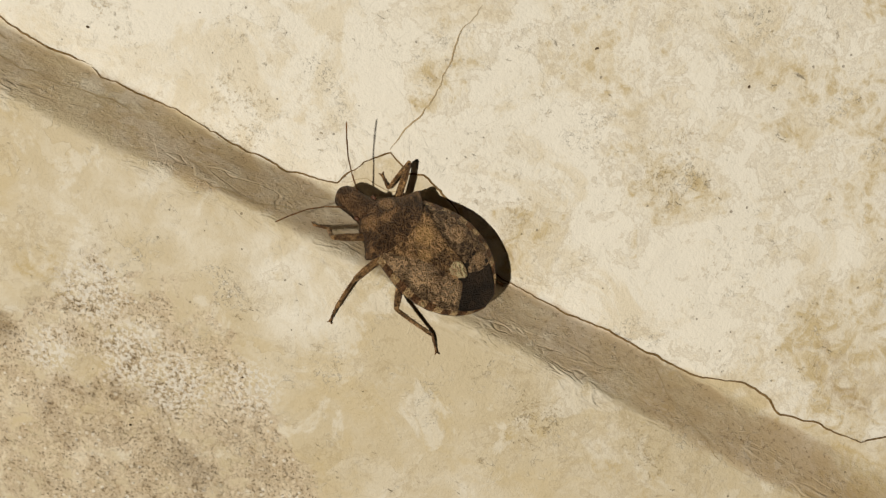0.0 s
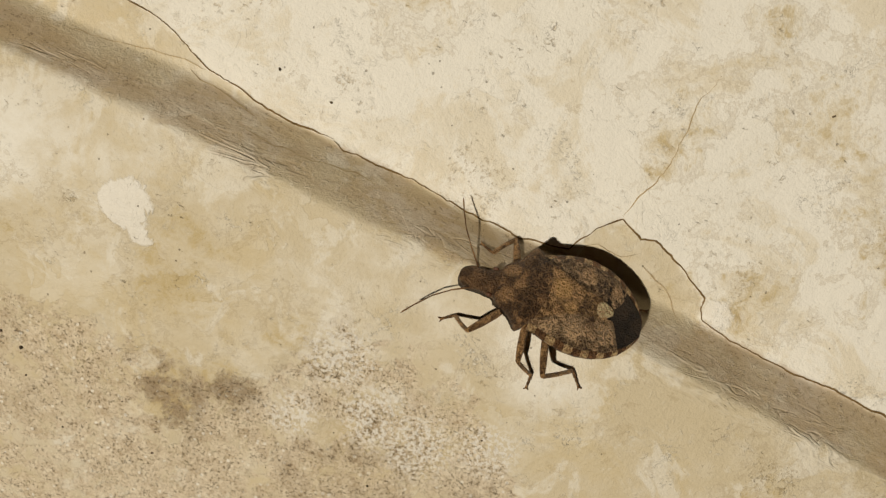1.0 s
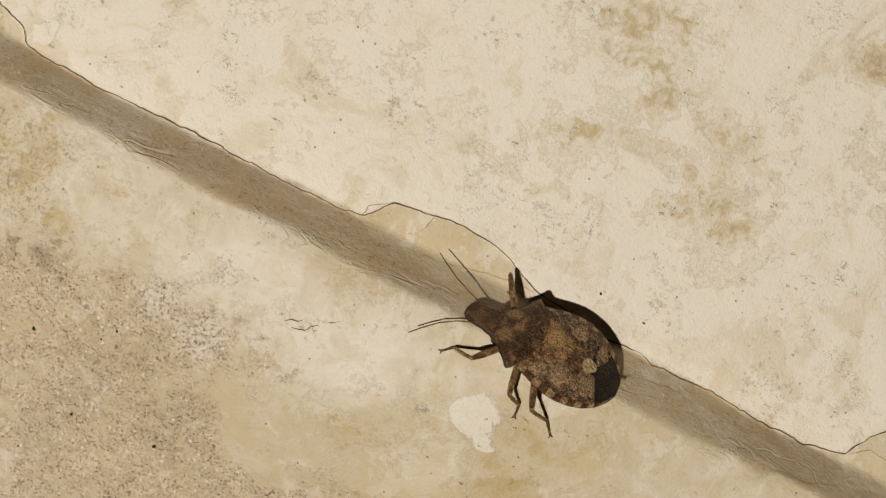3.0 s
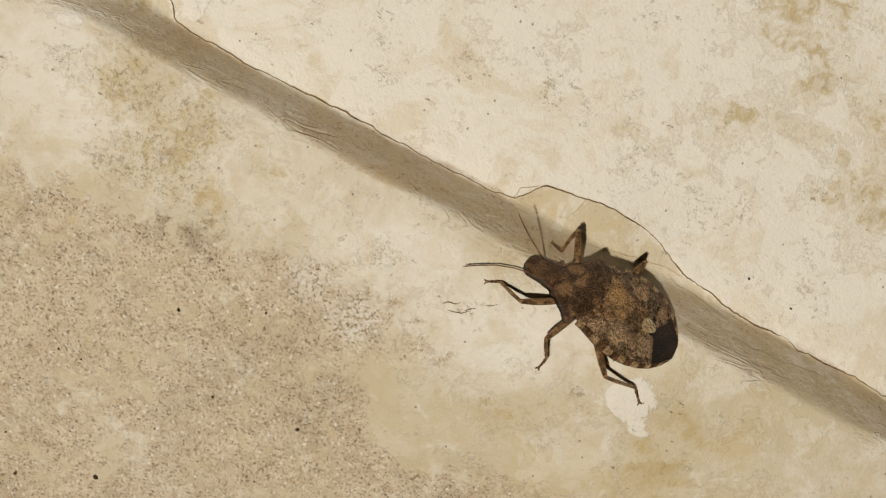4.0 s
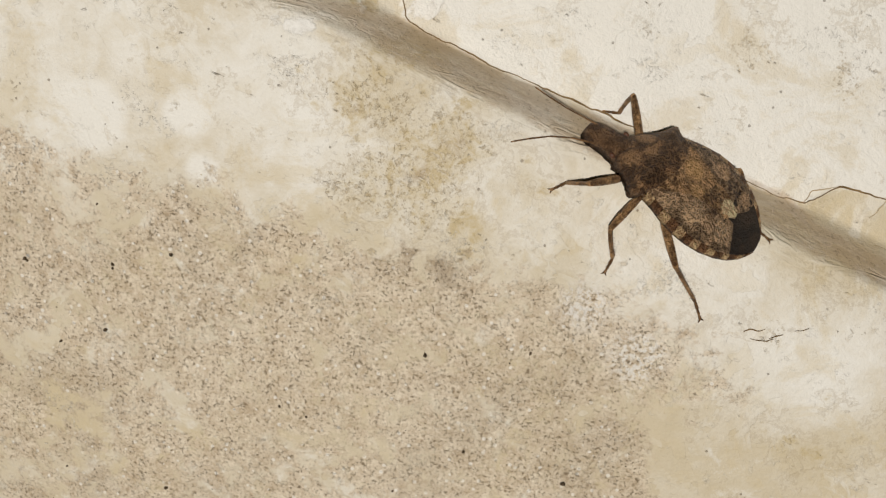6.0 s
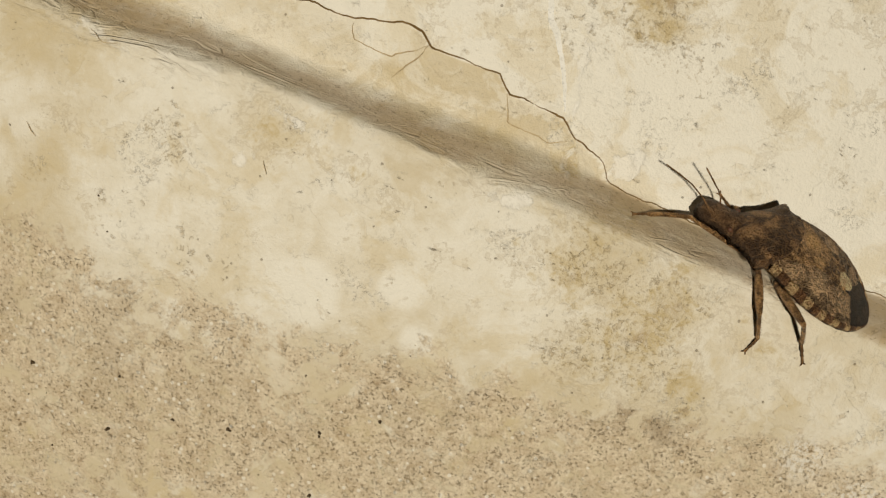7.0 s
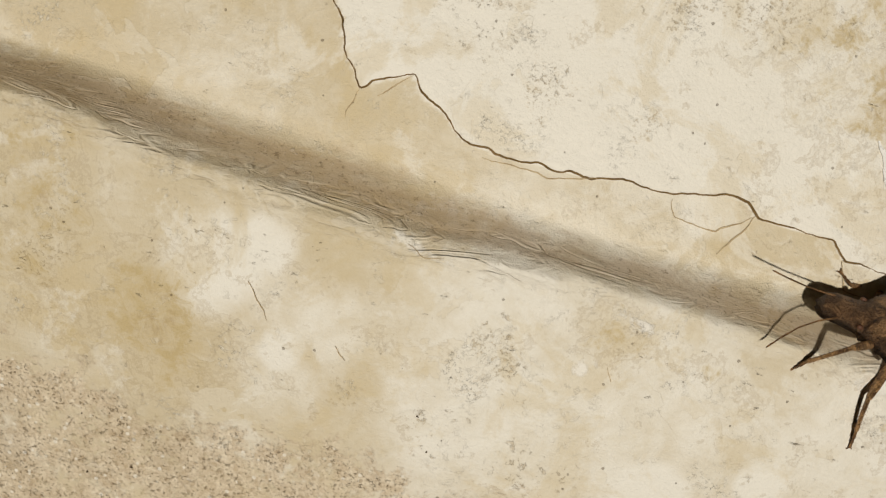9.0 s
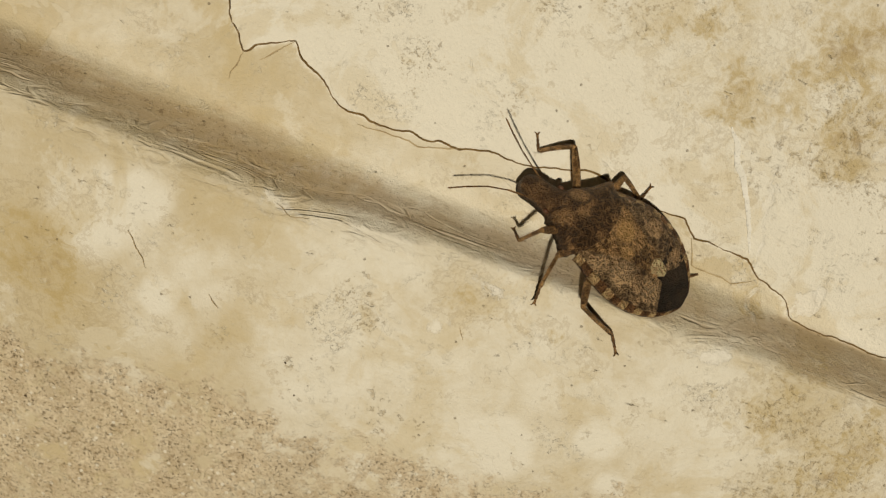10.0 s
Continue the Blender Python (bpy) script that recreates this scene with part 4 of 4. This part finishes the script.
# where each shin ends and each foot points to on the slab, x, y and any lift over it in millimetres, and how far each knee leans out of the upright, in degrees
ANKLES = {
    ('front', 1): [(57, -0.4), (52.6, -5.3), (48.9, -5.6), (41.3, -4.1), (31.3, -4.6), (22.5, -5.1), (16.4, -3.7), (2.9, -4.5), (2.6, -4.1), (-6.2, -4.1), (-12.2, -3.9), (-12.8, -4.1), (-24.9, -0.4), (-28, 2), (-30.9, 1.4), (-34.2, -3.7), (-40.9, 3.1), (-44.3, -0.6), (-53.1, 2.1), (-55.1, 2.9, 3.2)],
    ('middle', 1): [(60.3, -5.7), (60.2, -5.8), (56.6, -7.5), (48.8, -6.7), (39, -6.6), (31.7, -7.3), (23.9, -5.8), (9.4, -9.1), (9.3, -9.3), (1, -8.4), (-6.3, -7.6), (-6.9, -7.9), (-17.8, -4.7), (-17.4, -4.1), (-24.1, -4.8), (-24.2, -7.4), (-34.8, -3.9), (-39.1, -4.4), (-41.8, -3.8), (-52.8, 0.2, 1)],
    ('hind', 1): [(68.2, -4.4), (66, -4.8), (59.5, -5.7), (53.5, -6.6), (47.5, -6.5), (32.5, -5.3), (26.8, -6), (18.6, -7.5), (16.5, -8.4), (4.7, -7.5), (2.8, -7.9), (-0.1, -7.9), (-10, -6.6), (-14.2, -3.3), (-19, -4.2), (-22.2, -6.2), (-27.6, -3.8), (-32.4, -3.5), (-38.5, -3.3), (-46.2, -1.6)],
    ('front', -1): [(59.7, 4.3), (53.3, 1.3), (49.6, 0.1), (43.1, 1.5), (35.9, 1.9), (24.5, 1.5), (19.8, 1.9), (6.9, 0.3), (6, 0.2), (-2.9, 1), (-8.9, 1.5), (-11, 3.2), (-19.8, 4), (-21.7, 5), (-25.9, 5.4), (-28.7, 3.6), (-36.1, 7.4), (-40.3, 5.5), (-45.9, 8.8), (-55.2, 9.7)],
    ('middle', -1): [(67.4, 2.5), (59.6, 5.9), (58, 0.7), (47.5, 6.2), (42.6, 1), (33, 1), (25.7, 1.3), (14.7, -0.9), (13.4, -0.8), (3, -0.2), (-0.5, -0.2), (-2.8, 0.3), (-13.9, 5.6), (-13.9, 2.4), (-20.3, 3.6), (-22.7, 0.2), (-32.9, 10.4), (-34, 4.1), (-38.4, 5.2), (-46.5, 8.6)],
    ('hind', -1): [(70.4, 1.3), (67.7, 1.6), (62.4, 0.6), (55, 0.6), (48.4, -0), (36.3, 0.3), (30.4, 0.4), (14, 1.6), (16.5, -1.7), (8.6, -1.7), (3.3, -1.5), (1, -1.1), (-7.6, -0.1), (-11.1, 1), (-15.4, 1.7), (-18.2, -1.2), (-26, 3.5), (-28.4, 2.5), (-35.1, 4.1), (-40.7, 4.1)],
}
TOES = {
    ('front', 1): [(56.1, -0.6), (51.9, -6.4), (47.8, -6.6), (40.7, -5.3), (30.1, -5.3), (21.8, -5.9), (15.5, -4.6), (1.7, -5.1), (1.3, -4.6), (-7.6, -5.2), (-13.5, -4.6), (-13.5, -4.9), (-26.7, -1), (-29.5, 1.4), (-32.7, 0.7), (-34.9, -4.7), (-42.6, 2.8), (-44.6, -1.1), (-54.3, 1.8), (-55.5, 3.5, 3.2)],
    ('middle', 1): [(60.3, -7.1), (60.9, -7), (56.8, -8.8), (48.8, -8.1), (38.6, -7.9), (32.6, -8.7), (24.1, -7.2), (9, -10.5), (8.8, -10.5), (1.7, -9.4), (-6.5, -8.8), (-6.7, -9.1), (-18.4, -6), (-17.8, -5.3), (-24.2, -6.4), (-23.1, -9.1), (-35.3, -4.8), (-38.9, -5.5), (-41.1, -4.7), (-52.7, -1, 1)],
    ('hind', 1): [(69.1, -5.6), (67.5, -5.6), (61, -7.2), (54.7, -7.9), (48.7, -7.9), (33.7, -6.5), (27.8, -7.2), (19.7, -8.6), (17.7, -8.8), (5.4, -8.5), (4.2, -9.4), (1.1, -9.1), (-8.4, -8.4), (-13.4, -4.5), (-17.7, -5.3), (-20.8, -7.2), (-26.6, -4.7), (-31, -4.6), (-37.6, -4.5), (-45.2, -3.1)],
    ('front', -1): [(58.6, 5.2), (53.1, 1), (48.2, 0.4), (42.8, 1), (34.7, 2.6), (23.2, 2), (18.8, 2.9), (6.1, 0.6), (4.8, 1), (-3.9, 2), (-10.1, 2.3), (-11.7, 3), (-20.9, 4.8), (-22.8, 5.8), (-26.6, 6.5), (-29.2, 4.9), (-37, 8.4), (-41.4, 6.4), (-46.2, 9.7), (-55.6, 10.8)],
    ('middle', -1): [(68.9, 2.8), (60.1, 7), (59.2, 1.4), (48.1, 6.7), (43.9, 1.6), (34.3, 1.4), (27, 1.9), (16, -0.3), (14.7, -0.3), (4.3, 0.5), (0.9, 0.1), (-1.4, 0.7), (-12.9, 5.6), (-12.5, 2.4), (-18.9, 4), (-21.3, 0.3), (-31.9, 10.4), (-32.7, 4.6), (-37, 5.5), (-45.9, 10)],
    ('hind', -1): [(72.1, 1.1), (68, 2.1), (64.2, 0.9), (56.8, 0.5), (50.1, -0.1), (38, 0.3), (32.2, 0.3), (15.3, 2.8), (18.2, -1.8), (10.4, -1.9), (5, -1.8), (2.7, -1.4), (-5.9, -0.6), (-9.4, 0.5), (-13.7, 1.3), (-16.5, -1.6), (-24.3, 3.1), (-26.6, 2.2), (-33.3, 3.8), (-40.1, 4.4)],
}
KNEES = {
    ('front', 1): [-27, -27, -39, -30, -33, -33, -33, -48, -48, -39, -45, -33, -12, 39, -15, -24, -30, -3, -6, 0],
    ('middle', 1): [24, 48, 48, 39, 24, 48, 42, 36, 36, 42, 24, 57, 30, 45, 36, -87, 24, 42, 48, 27],
    ('hind', 1): [48, 48, 60, 42, 51, 42, 42, 63, 51, 51, 51, 48, 51, 45, 0, 0, 51, 0, 42, 54],
    ('front', -1): [24, 30, 114, 57, 0, 90, -24, 15, 18, 39, 36, -3, -9, 93, -39, -21, 66, 102, -12, 24],
    ('middle', -1): [-120, -66, -117, -48, -117, -117, -117, -114, -114, -120, -117, -120, -120, -102, -81, -102, 120, -87, -114, -54],
    ('hind', -1): [-120, -120, -120, -102, -87, -114, -84, -3, -66, -108, -63, -60, -108, -105, -102, -93, -90, -111, -102, -114],
}
# points that the antennae reach for
REACH = {
    1: [(53.5, -1.1, 4.6), (50.9, -4.4, 6.8), (44.8, -6.5, 5.9), (37, -2.9, 5.2), (29.2, -3.6, 5.9), (18.8, -4.5, 6.8), (12.1, -4, 6), (-0.5, -4.8, 4.1), (-2.1, -5.3, 4.1), (-10.5, -4.4, 7.5), (-15.5, -4.6, 6.6), (-17.9, -3.4, 4.3), (-27.6, 0.9, 5.9), (-29.3, 5.2, 6.4), (-34.8, 3.3, 6.1), (-36.3, -3.6, 7.3), (-44.9, 3.2, 4.5), (-47.8, -0.3, 4.8), (-54.3, 3, 4.9), (-61.3, 4.9, 3.5)],
    -1: [(55, 8, 2.8), (49.9, 2.4, 6.1), (45.5, 3.1, -0.8), (38.9, 4.9, -1.8), (31.3, 2.8, 7.5), (20.5, 1.7, 8.4), (12, 3, 1.7), (2, 1.1, 8.6), (1.6, 3.6, 0.2), (-8.6, 3.2, -0.2), (-13.5, 4.6, 1), (-16.5, 3.8, 2.4), (-25.8, 3.9, 7.1), (-27, 5.7, 8.1), (-30.1, 10.8, 1.4), (-37.1, 4.7, 5.1), (-43.1, 9.4, 0.8), (-48.5, 4.8, 4.1), (-54, 6.8, 4.1), (-59.1, 10.8, 5.1)],
}


def aim(origin, ahead, up):
    """A pose at origin with its x axis ahead and its z axis near up."""
    x = ahead.normalized()
    y = up.cross(x).normalized()
    z = x.cross(y)
    return Matrix(((x[0], y[0], z[0], origin[0]), (x[1], y[1], z[1], origin[1]), (x[2], y[2], z[2], origin[2]), (0, 0, 0, 1)))


def ground(x, y):
    return float(slab_fields(np.array([float(x)]), np.array([float(y)]))[0][0])


def leg_poses(body, kind, side, ankle, toe, lean):
    """Thigh in the body's space, shin in the thigh's and foot in the shin's: the shin ends over the slab, the foot lies on it."""
    hx, hy, hz, thigh, shin, _ = LEG_SHAPE[kind]
    hip = body @ (Vector((hx, hy * side, hz)) * BUG * MM)
    thigh, shin = thigh * MM, shin * MM
    way = Vector((ankle[0], ankle[1], ground(*ankle[:2]) + 0.45 + sum(ankle[2:]))) * MM - hip
    far = min(max(way.length, abs(shin - thigh) + 0.0004), (thigh + shin) * 0.985)
    way.normalize()
    a = (thigh**2 - shin**2 + far**2) / (2 * far)
    rise = math.sqrt(max(thigh**2 - a**2, 1e-12))
    up = body.to_3x3() @ Vector((0, 0, 1))
    up = (up - way * up.dot(way)).normalized()
    up = up * math.cos(radians(lean)) + way.cross(up) * math.sin(radians(lean))
    knee, end = hip + way * a + up * rise, hip + way * far
    side_way = up.cross(way)
    femur, tibia = aim(hip, knee - hip, (knee - hip).cross(side_way)), aim(knee, end - knee, (end - knee).cross(side_way))
    foot = aim(end, Vector((toe[0], toe[1], ground(*toe[:2]) + 0.12 + sum(toe[2:]))) * MM - end, Vector((0, 0, 1)))
    return body.inverted() @ femur, femur.inverted() @ tibia, tibia.inverted() @ foot


def keyed(member, rows):
    """walk() with a half-way row wherever a limb swings far between two rows."""
    full = rows[:1]
    for (t0, m0), (t1, m1) in zip(rows, rows[1:]):
        if m0.to_quaternion().rotation_difference(m1.to_quaternion()).angle > radians(75):
            full.append(((t0 + t1) / 2, m0.lerp(m1, 0.5)))
        full.append((t1, m1))
    walk(member, full)


def motions():
    bodies = [pose(x * MM, y * MM, z * MM, roll, pitch, heading) for x, y, z, heading, pitch, roll in BODY]
    walk(bug, list(zip(TIMES, bodies)))
    for key, members in LEGS.items():
        poses = [leg_poses(b, *key, *where) for b, *where in zip(bodies, ANKLES[key], TOES[key], KNEES[key])]
        for k, member in enumerate(members):
            keyed(member, [(t, p[k]) for t, p in zip(TIMES, poses)])
    for side, feeler in FEELERS.items():
        rows = []
        for t, b, goal in zip(TIMES, bodies, REACH[side]):
            root = Vector((6.0, 0.8 * side, 1.35)) * BUG * MM
            rows.append((t, aim(root, b.inverted() @ (Vector(goal) * MM) - root, Vector((0, 0, 1)))))
        keyed(feeler, rows)


motions()
